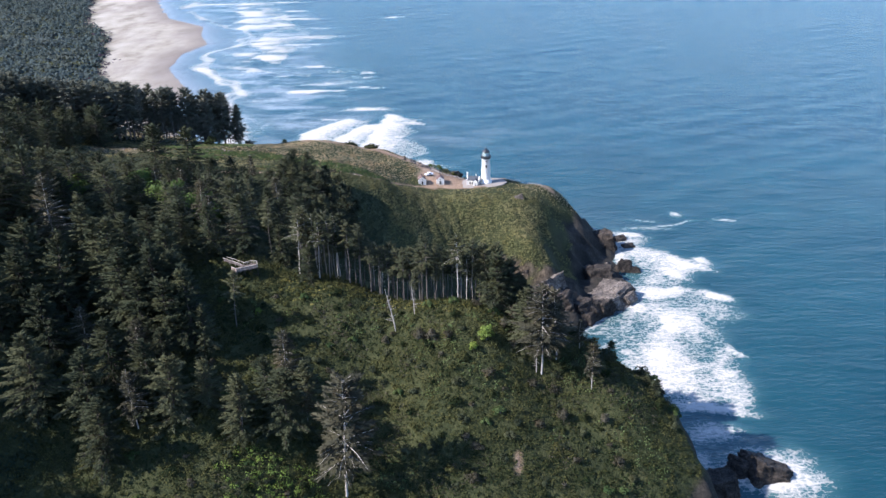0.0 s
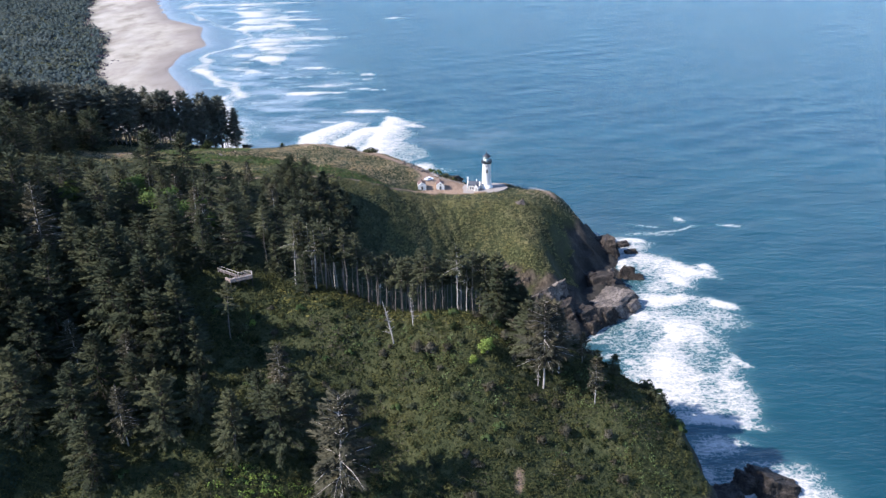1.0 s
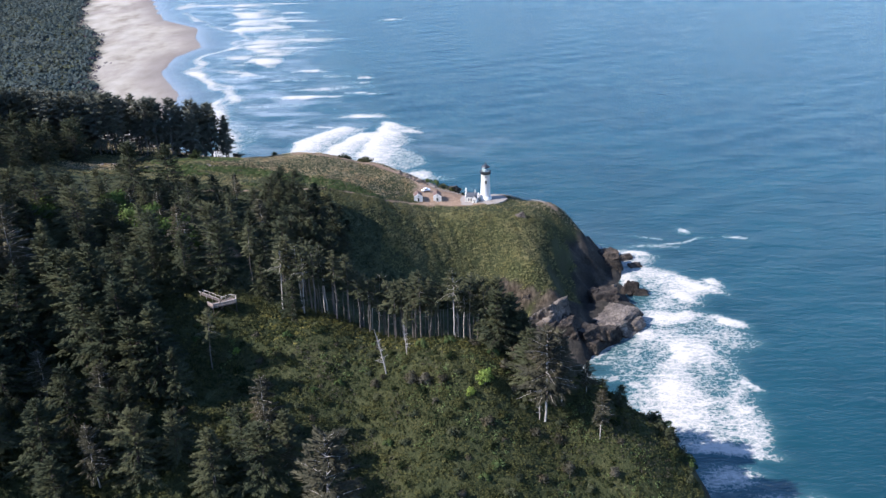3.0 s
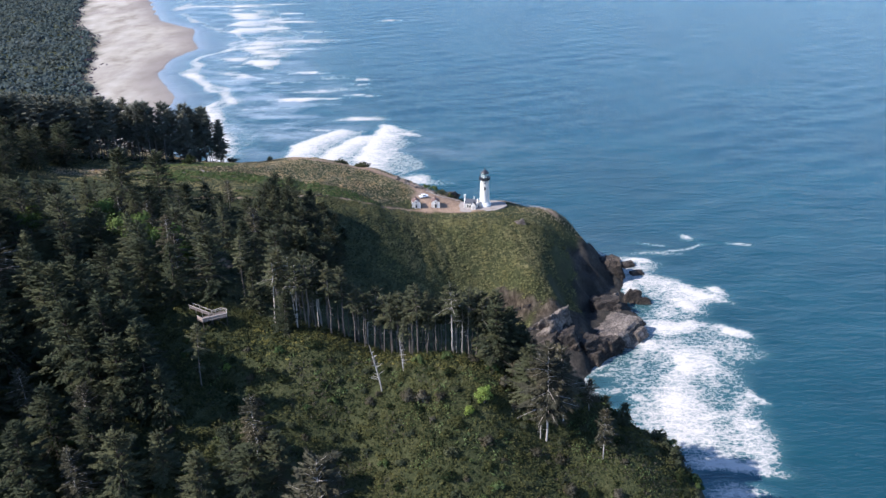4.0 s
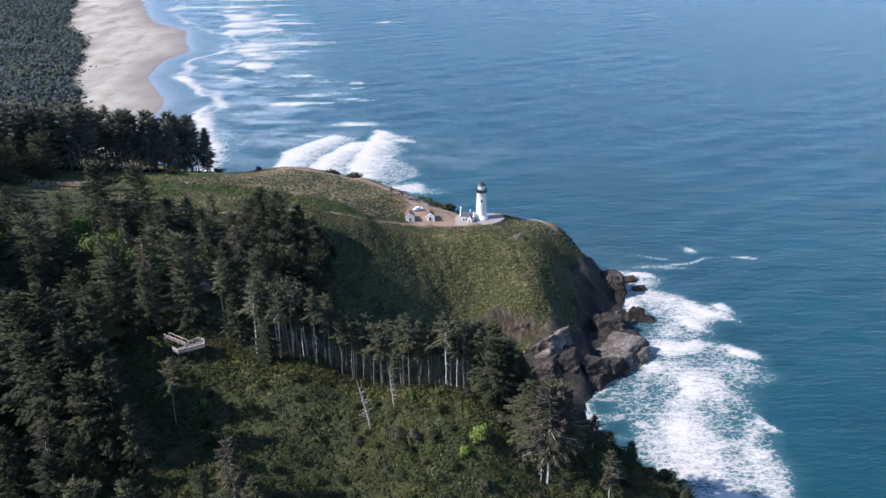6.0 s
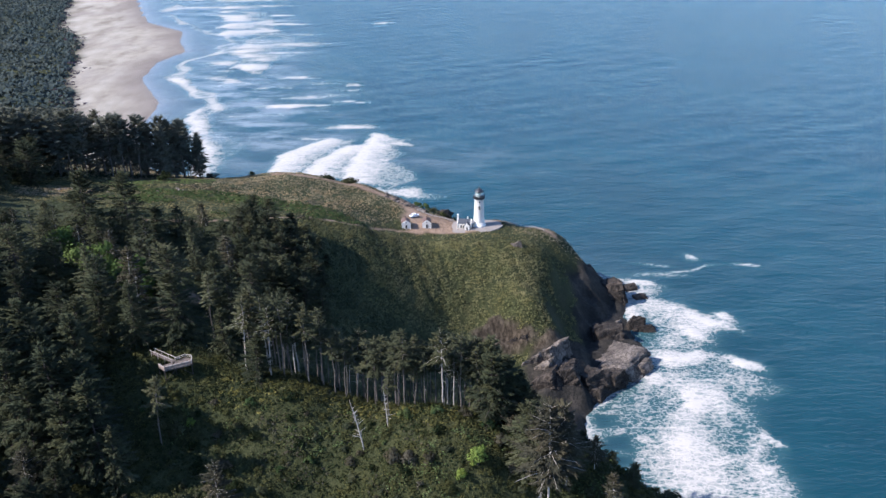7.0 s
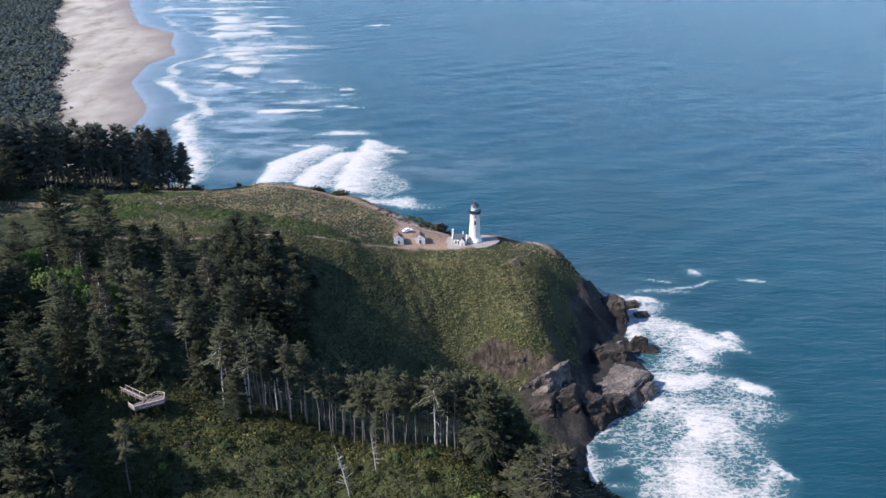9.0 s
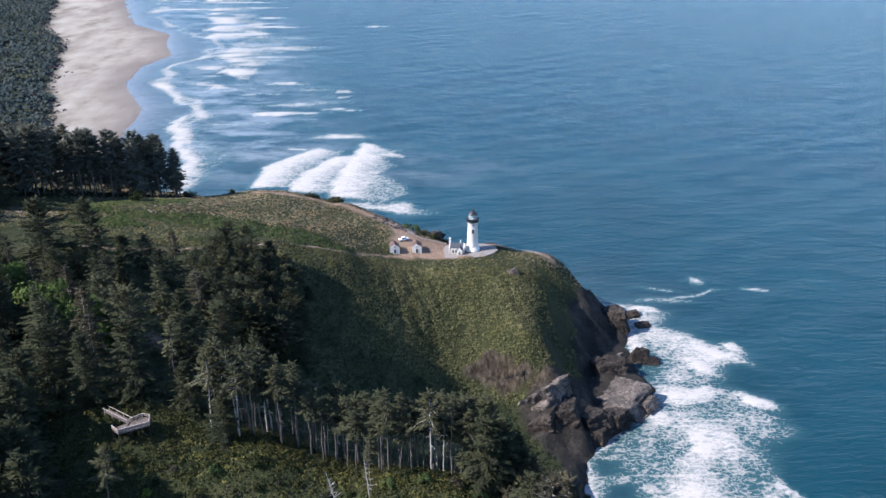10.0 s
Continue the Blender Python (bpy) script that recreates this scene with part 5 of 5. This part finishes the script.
# ---- the pine flats behind the beach ----
def pines(x, y):
    return (behind_beach(x, y) > 8 * fbm(x, y, 12, 2, 98)) & (fbm(x, y, 70, 3, 99) > -0.62)


pts = cover(cover_rng, -1100, -250, 640, 1950, 30, lambda x, y: pines(x, y) & (x > -0.56 * y - 30))
thicket("pine_flats", cover_rng, pts, 3.4, 6, 2.3, FARWOOD, "low dense shore pine wood behind the beach", "woodland", 1.5)
pts = cover(cover_rng, -660, -320, 820, 1650, 26, lambda x, y: np.abs(behind_beach(x, y) - 4 - 12 * fbm(x, y, 20, 2, 87)) < 11)
thicket("dune_brush", cover_rng, pts, 1.8, 7, 1.0, DUNE, "purple-brown brush along the back of the beach", "brush", 0.6)


# ---- the lighthouse ----
def build_lighthouse(x, y, z):
    ob = thing("lighthouse", pose(x, y, z), "white conical lighthouse tower with black lantern roof", "lighthouse")
    part("plinth", lathe([(3.5, -1.2), (3.5, 0.45), (3.2, 0.6), (3.1, 1.5), (2.85, 1.75)], 40), WHITE_PAINT, ob)
    tower = part("tower", lathe([(2.85, 1.6), (2.72, 2.2), (2.3, 13.2), (2.36, 13.3), (2.36, 13.6), (2.6, 14.0), (2.75, 14.3)], 40), WHITE_PAINT, ob)
    for h, tall, wide in ((10.0, 2.0, 0.95), (13.0, 0.75, 0.7), (4.6, 1.8, 0.9)):
        r = 2.72 - 0.42 * (h - 2.2) / 11 + 0.02
        for a in ((-88,) if h != 4.6 else (60,)):
            w = part("window", box((wide, 0.25, tall), (0, 0, 0), 0.03), DARK_OPEN, tower, "dark narrow tower window")
            w.matrix_basis = pose(0, 0, 0, 0, 0, a + 90) @ pose(0, -r + 0.06, h)
            for dx in (-wide / 2 - 0.06, wide / 2 + 0.06):
                part("frame", box((0.12, 0.2, tall + 0.2), (dx, -0.06, 0), 0.02), WHITE_PAINT, w)
            part("hood", box((wide + 0.4, 0.3, 0.16), (0, -0.1, tall / 2 + 0.14), 0.03), WHITE_PAINT, w)
            part("sill", box((wide + 0.3, 0.3, 0.12), (0, -0.1, -tall / 2 - 0.1), 0.03), WHITE_PAINT, w)
    part("gallery", lathe([(2.75, 14.42), (3.05, 14.52), (3.05, 14.68), (2.9, 14.71)], 40), BLACK_IRON, ob, "black iron gallery deck")
    for h in (15.25, 15.75):
        part("rail", lathe([(2.96, h), (3.0, h), (3.0, h + 0.04), (2.96, h + 0.04)], 40), BLACK_IRON, ob)
    for k in range(16):
        a = 2 * math.pi * k / 16
        part("baluster", box((0.04, 0.04, 1.1), (2.99 * math.cos(a), 2.99 * math.sin(a), 15.27)), BLACK_IRON, ob)
    part("parapet", lathe([(2.0, 14.7), (2.0, 15.5), (2.06, 15.5), (2.06, 15.6), (1.9, 15.6)], 32), WHITE_PAINT, ob)
    for k in range(16):
        a = 2 * math.pi * (k + 0.5) / 16
        p = part("pane", box((0.025, 0.7, 2.4), (0, 0, 0)), GLASS, ob, "clear lantern pane")
        p.matrix_basis = pose(1.9 * math.cos(a), 1.9 * math.sin(a), 16.8, 0, 0, math.degrees(a))
        p.visible_shadow = False
        a = 2 * math.pi * k / 16
        part("mullion", box((0.08, 0.08, 2.5), (1.92 * math.cos(a), 1.92 * math.sin(a), 16.8), 0, None, math.degrees(a)), BLACK_IRON if k % 4 == 0 else WHITE_PAINT, ob)
    part("lens", lathe([(0.3, 15.6), (0.55, 15.9), (0.75, 16.6), (0.75, 17.2), (0.5, 17.8), (0.2, 18.0)], 16), GLASS, ob, "glass lens in the lantern room")
    part("roof", lathe([(2.1, 17.95), (2.3, 18.0), (2.3, 18.15), (2.0, 18.5), (1.25, 19.15), (0.55, 19.6), (0.35, 19.7)], 32), BLACK_IRON, ob, "black domed lantern roof")
    part("finial", lathe([(0.35, 19.7), (0.35, 19.95), (0.2, 20.0), (0.36, 20.25), (0.4, 20.45), (0.3, 20.7), (0.06, 20.85), (0.05, 21.6)], 16), BLACK_IRON, ob)


def gable_bm(w, d, h, peak, out=0.0, at=(0, 0, 0)):
    """A block with a ridge along x: wall height h, ridge height peak."""
    bm = bmesh.new()
    x, y = w / 2 + out, d / 2 + out
    pts = [(-x, -y, 0), (-x, y, 0), (-x, y, h), (-x, 0, peak), (-x, -y, h)]
    a = [bm.verts.new((p[0] + at[0], p[1] + at[1], p[2] + at[2])) for p in pts]
    b = [bm.verts.new((-p[0] + at[0], p[1] + at[1], p[2] + at[2])) for p in pts]
    bm.faces.new(a)
    bm.faces.new(b[::-1])
    for i in range(5):
        j = (i + 1) % 5
        bm.faces.new((a[j], a[i], b[i], b[j]))
    bmesh.ops.recalc_face_normals(bm, faces=bm.faces)
    return bm


def roof_bm(w, d, h, peak, thick=0.18):
    """Two sloping slabs over a gable block whose ridge runs along x."""
    bm = bmesh.new()
    for s in (-1, 1):
        lo = [(-w / 2, s * d / 2, h), (w / 2, s * d / 2, h), (w / 2, 0, peak), (-w / 2, 0, peak)]
        a = [bm.verts.new(p) for p in lo]
        b = [bm.verts.new((p[0], p[1], p[2] + thick)) for p in lo]
        bm.faces.new(a)
        bm.faces.new(b)
        for i in range(4):
            bm.faces.new((a[i], a[(i + 1) % 4], b[(i + 1) % 4], b[i]))
    bmesh.ops.recalc_face_normals(bm, faces=bm.faces)
    return bm


def opening(name, parent, wide, tall, at, turn, label):
    o = part(name, box((wide, 0.1, tall), (0, 0, 0)), DARK_OPEN, parent, label)
    o.matrix_basis = pose(*at, 0, 0, turn)
    for dx in (-wide / 2 - 0.05, wide / 2 + 0.05):
        part("frame", box((0.12, 0.18, tall + 0.1), (dx, 0, 0)), WHITE_PAINT, o)
    part("lintel", box((wide + 0.4, 0.22, 0.16), (0, 0, tall / 2 + 0.1)), WHITE_PAINT, o)
    return o


def build_workroom(x, y, z):
    ob = thing("lighthouse_workroom", pose(x, y, z, 0, 0, -8), "white gabled workroom with dark roof beside the tower", "building")
    wall = part("wall", gable_bm(7.0, 4.6, 3.3, 4.9, at=(0, 0, -0.6)), WHITE_PAINT, ob)
    part("roof", roof_bm(6.5, 4.9, 2.78, 4.5), SLATE, ob, "dark grey shingle roof")
    for s in (-1, 1):
        part("parapet", gable_bm(0.4, 5.0, 3.3, 5.0, at=(s * 3.4, 0, -0.3)), WHITE_PAINT, ob, "white stepped gable parapet")
    chimney = part("chimney", box((0.8, 0.8, 3.0), (-3.4, 0.2, 5.3), 0.05), WHITE_PAINT, ob)
    part("chimney_cap", box((1.0, 1.0, 0.2), (-3.4, 0.2, 6.8), 0.04), WHITE_PAINT, chimney)
    porch = gable_bm(2.6, 2.4, 2.9, 4.3, at=(0, 0, -0.5))
    bmesh.ops.transform(porch, matrix=pose(1.6, -2.7, 0, 0, 0, 90), verts=porch.verts)
    part("porch", porch, WHITE_PAINT, ob)
    cover_bm = roof_bm(2.7, 2.8, 2.3, 3.85, 0.15)
    bmesh.ops.transform(cover_bm, matrix=pose(1.6, -2.6, 0, 0, 0, 90), verts=cover_bm.verts)
    part("porch_roof", cover_bm, SLATE, ob)
    part("vent", box((0.5, 0.5, 1.5), (1.6, 0.1, 5.2), 0.04), WHITE_PAINT, ob)
    opening("window", wall, 0.8, 1.5, (-1.6, -2.32, 1.2), 0, "dark sash window")
    opening("window", wall, 0.8, 1.5, (-0.3, -2.32, 1.2), 0, "dark sash window")
    opening("window", wall, 0.8, 1.5, (-3.62, 0.4, 1.2), 90, "dark sash window")
    opening("door", wall, 0.9, 2.0, (1.6, -3.95, 0.7), 0, "dark porch door")


def build_oil_house(x, y, z, turn, label):
    ob = thing("oil_house", pose(x, y, z, 0, 0, turn), label, "building", "oil houses by the path")
    wall_bm = gable_bm(5.2, 4.2, 3.2, 4.6, at=(0, 0, -0.6))
    bmesh.ops.transform(wall_bm, matrix=pose(0, 0, 0, 0, 0, 90), verts=wall_bm.verts)
    wall = part("wall", wall_bm, WHITE_PAINT, ob)
    top = roof_bm(5.0, 4.6, 2.6, 4.15)
    bmesh.ops.transform(top, matrix=pose(0, 0, 0, 0, 0, 90), verts=top.verts)
    part("roof", top, RED_TILE, ob, "faded red tile roof")
    for s in (-1, 1):
        rim = gable_bm(0.3, 4.5, 3.3, 4.85, at=(0, 0, -0.6))
        bmesh.ops.transform(rim, matrix=pose(0, s * 2.6, 0, 0, 0, 90), verts=rim.verts)
        part("gable", rim, WHITE_PAINT, ob)
    part("ridge_vent", box((0.5, 0.5, 0.9), (0, -1.0, 4.6), 0.05), RED_TILE, ob)
    part("ridge_vent", box((0.5, 0.5, 0.9), (0, 1.2, 4.6), 0.05), RED_TILE, ob)
    opening("door", wall, 1.0, 2.0, (0, -2.78, 0.95), 0, "dark plank door")
    part("gable_window", box((0.5, 0.1, 0.5), (0, -2.78, 3.0)), DARK_OPEN, wall)
    part("step", box((1.6, 0.8, 0.3), (0, -3.15, -0.2)), CONCRETE, ob)


build_lighthouse(24.8, 471.5, 42.8)
build_workroom(17.4, 469.5, 42.35)
build_oil_house(-12.2, 465.5, ground_at(-12.2, 463) + 0.1, 6, "small white oil house with faded red roof nearer the woods")
build_oil_house(-1.8, 468.5, ground_at(-1.8, 466) + 0.1, 2, "small white oil house with faded red roof nearer the tower")


def build_apron():
    bm = bmesh.new()
    rim = [(10.5, 470), (11.2, 463), (14, 461.9), (22, 461.6), (30, 463.4), (34.5, 467), (37, 471), (35.5, 476), (31, 478.5), (22, 479), (12, 476.5)]
    n = len(rim)
    top = [bm.verts.new((px, py, 42.47)) for px, py in rim]
    low = [bm.verts.new((px, py, 40.6)) for px, py in rim]
    bm.faces.new(top)
    for k in range(n):
        bm.faces.new((low[k], low[(k + 1) % n], top[(k + 1) % n], top[k]))
    bmesh.ops.recalc_face_normals(bm, faces=bm.faces)
    me = bpy.data.meshes.new("pavement")
    bm.to_mesh(me)
    bm.free()
    tagged(piece("pavement", me, CONCRETE), "pale concrete apron round the lighthouse", "pavement", kind="structure")


build_apron()


def build_car(x, y, turn):
    z = ground_at(x, y)
    ob = thing("car", pose(x, y, z + 0.05, 0, 0, turn), "white parked pickup on the bare ground behind the oil houses", "car")
    bm = box((4.9, 1.85, 0.7), (0, 0, 0.75), 0.12)
    part("body", bm, CAR_PAINT, ob)
    cab = box((2.3, 1.7, 0.75), (-0.1, 0, 1.42), 0.22)
    part("cab", cab, CAR_PAINT, ob)
    part("windscreen", box((0.05, 1.4, 0.5), (1.08, 0, 1.42)), DARK_OPEN, ob)
    part("rear_window", box((0.05, 1.4, 0.45), (-1.27, 0, 1.42)), DARK_OPEN, ob)
    for s in (-1, 1):
        part("side_window", box((1.7, 0.05, 0.45), (-0.1, s * 0.86, 1.45)), DARK_OPEN, ob)
        for wx in (-1.5, 1.5):
            bmw = lathe([(0.2, -0.12), (0.38, -0.12), (0.38, 0.12), (0.2, 0.12)], 20)
            w = part("wheel", bmw, RUBBER, ob)
            w.matrix_basis = pose(wx, s * 0.86, 0.36, 90, 0, 0)
            part("rim", lathe([(0.2, -0.13), (0.21, 0.13)], 14), CAR_PAINT, w)
    part("bumper", box((0.15, 1.8, 0.25), (2.48, 0, 0.55), 0.04), BLACK_IRON, ob)
    part("bumper", box((0.15, 1.8, 0.25), (-2.48, 0, 0.55), 0.04), BLACK_IRON, ob)


build_car(-8.2, 475.5, 25)


# ---- the viewing deck ----
def beam(a, b, wide, deep):
    """A squared timber from a to b."""
    a, b = Vector(a), Vector(b)
    m = (b - a).to_track_quat("X", "Z").to_matrix().to_4x4()
    bm = bmesh.new()
    bmesh.ops.create_cube(bm, size=1.0, matrix=Matrix.Translation((a + b) / 2) @ m @ Matrix.Diagonal(((b - a).length, wide, deep, 1)))
    return bm


def build_deck():
    z = 79.0
    rim = [(-76.6, 279.6), (-74.4, 277.6), (-67.6, 281.0), (-68.3, 284.0), (-70.4, 284.6), (-72.9, 282.3)]
    ramp = [(-72.9, 282.3), (-80.8, 287.4)]
    ob = thing("viewing_deck", Matrix(), "weathered timber viewing deck with pale board railings on the wooded ridge", "deck")
    for k in range(26):
        # Boards run across the deck, cut to its outline.
        px = -76.4 + k * 0.35
        cut = []
        for (ax, ay), (bx, by) in zip(rim, rim[1:] + rim[:1]):
            if (ax - px) * (bx - px) < 0:
                cut.append(ay + (by - ay) * (px - ax) / (bx - ax))
        if len(cut) == 2 and abs(cut[0] - cut[1]) > 0.2:
            part("plank", beam((px, min(cut), z), (px, max(cut), z), 0.33, 0.06), DECK_WOOD, ob)
    sides = list(zip(rim, rim[1:] + rim[:1]))
    for n, (a, b) in enumerate(sides):
        part("joist", beam((*a, z - 0.2), (*b, z - 0.2), 0.12, 0.28), DECK_WOOD, ob)
        if n == 5:
            continue
        part("top_rail", beam((*a, z + 1.12), (*b, z + 1.12), 0.2, 0.08), RAIL_WOOD, ob)
        long = math.hypot(b[0] - a[0], b[1] - a[1])
        steps = max(1, round(long / 1.5))
        for k in range(steps):
            u, w = (k + 0.06) / steps, (k + 0.94) / steps
            p, q = [(a[0] + (b[0] - a[0]) * s, a[1] + (b[1] - a[1]) * s) for s in (u, w)]
            if n in (0, 1, 2):
                part("rail_panel", beam((*p, z + 0.55), (*q, z + 0.55), 0.05, 0.7), RAIL_PANEL, ob, "brown boarded railing panel")
            else:
                part("rail", beam((*p, z + 0.6), (*q, z + 0.6), 0.05, 0.14), RAIL_WOOD, ob)
            part("post", beam((a[0] + (b[0] - a[0]) * k / steps, a[1] + (b[1] - a[1]) * k / steps, z - 0.3), (a[0] + (b[0] - a[0]) * k / steps, a[1] + (b[1] - a[1]) * k / steps, z + 1.1), 0.12, 0.12), RAIL_WOOD, ob)
    for px, py in rim + [(-72, 280.2)]:
        g = ground_at(px, py)
        part("leg", beam((px, py, g - 0.5), (px, py, z - 0.1), 0.18, 0.18), DARK_BARK, ob)
    for a, b in ((rim[1], rim[2]), (rim[2], rim[1])):
        part("brace", beam((*a, ground_at(*a) + 0.3), (a[0] + 0.45 * (b[0] - a[0]), a[1] + 0.45 * (b[1] - a[1]), z - 0.3), 0.12, 0.12), DARK_BARK, ob)
    (ax, ay), (bx, by) = ramp
    for s, name in ((-0.75, "ramp_rail"), (0.75, "ramp_rail")):
        ox, oy = s * 0.54, s * 0.84
        part(name, beam((ax + ox, ay + oy, z + 1.05), (bx + ox, by + oy, z + 1.35), 0.16, 0.08), RAIL_WOOD, ob)
        for u in (0.05, 0.35, 0.65, 0.95):
            px, py = ax + (bx - ax) * u + ox, ay + (by - ay) * u + oy
            part("post", beam((px, py, ground_at(px, py) - 0.4), (px, py, z + 1.0 + 0.3 * u), 0.12, 0.12), RAIL_WOOD, ob)
    for k in range(24):
        u = (k + 0.5) / 24
        px, py = ax + (bx - ax) * u, ay + (by - ay) * u
        part("plank", beam((px - 0.4, py - 0.63, z + 0.28 * u), (px + 0.4, py + 0.63, z + 0.28 * u), 0.36, 0.06), DECK_WOOD, ob)


build_deck()


# ---- fences by the lighthouse ----
def build_fence(points, label):
    """A low post-and-rail fence that follows the ground."""
    ob = thing("fence", Matrix(), label, "fence", "fences by the lighthouse")
    spots = []
    for (ax, ay), (bx, by) in zip(points, points[1:]):
        n = max(1, round(math.hypot(bx - ax, by - ay) / 2.4))
        spots += [(ax + (bx - ax) * k / n, ay + (by - ay) * k / n) for k in range(n)]
    spots.append(points[-1])
    feet = [(px, py, ground_at(px, py)) for px, py in spots]
    for px, py, pz in feet:
        part("post", beam((px, py, pz - 0.4), (px, py, pz + 1.1), 0.14, 0.14), RAIL_WOOD, ob)
    for a, b in zip(feet, feet[1:]):
        for up in (0.5, 1.0):
            part("rail", beam((a[0], a[1], a[2] + up), (b[0], b[1], b[2] + up), 0.07, 0.14), RAIL_WOOD, ob)


build_fence([(-7, 484), (0, 481), (7, 480), (12, 479)], "weathered post-and-rail fence along the far side of the yard")
build_fence([(37, 476), (44, 477), (52, 475), (58, 472)], "weathered post-and-rail fence along the path to the brow")
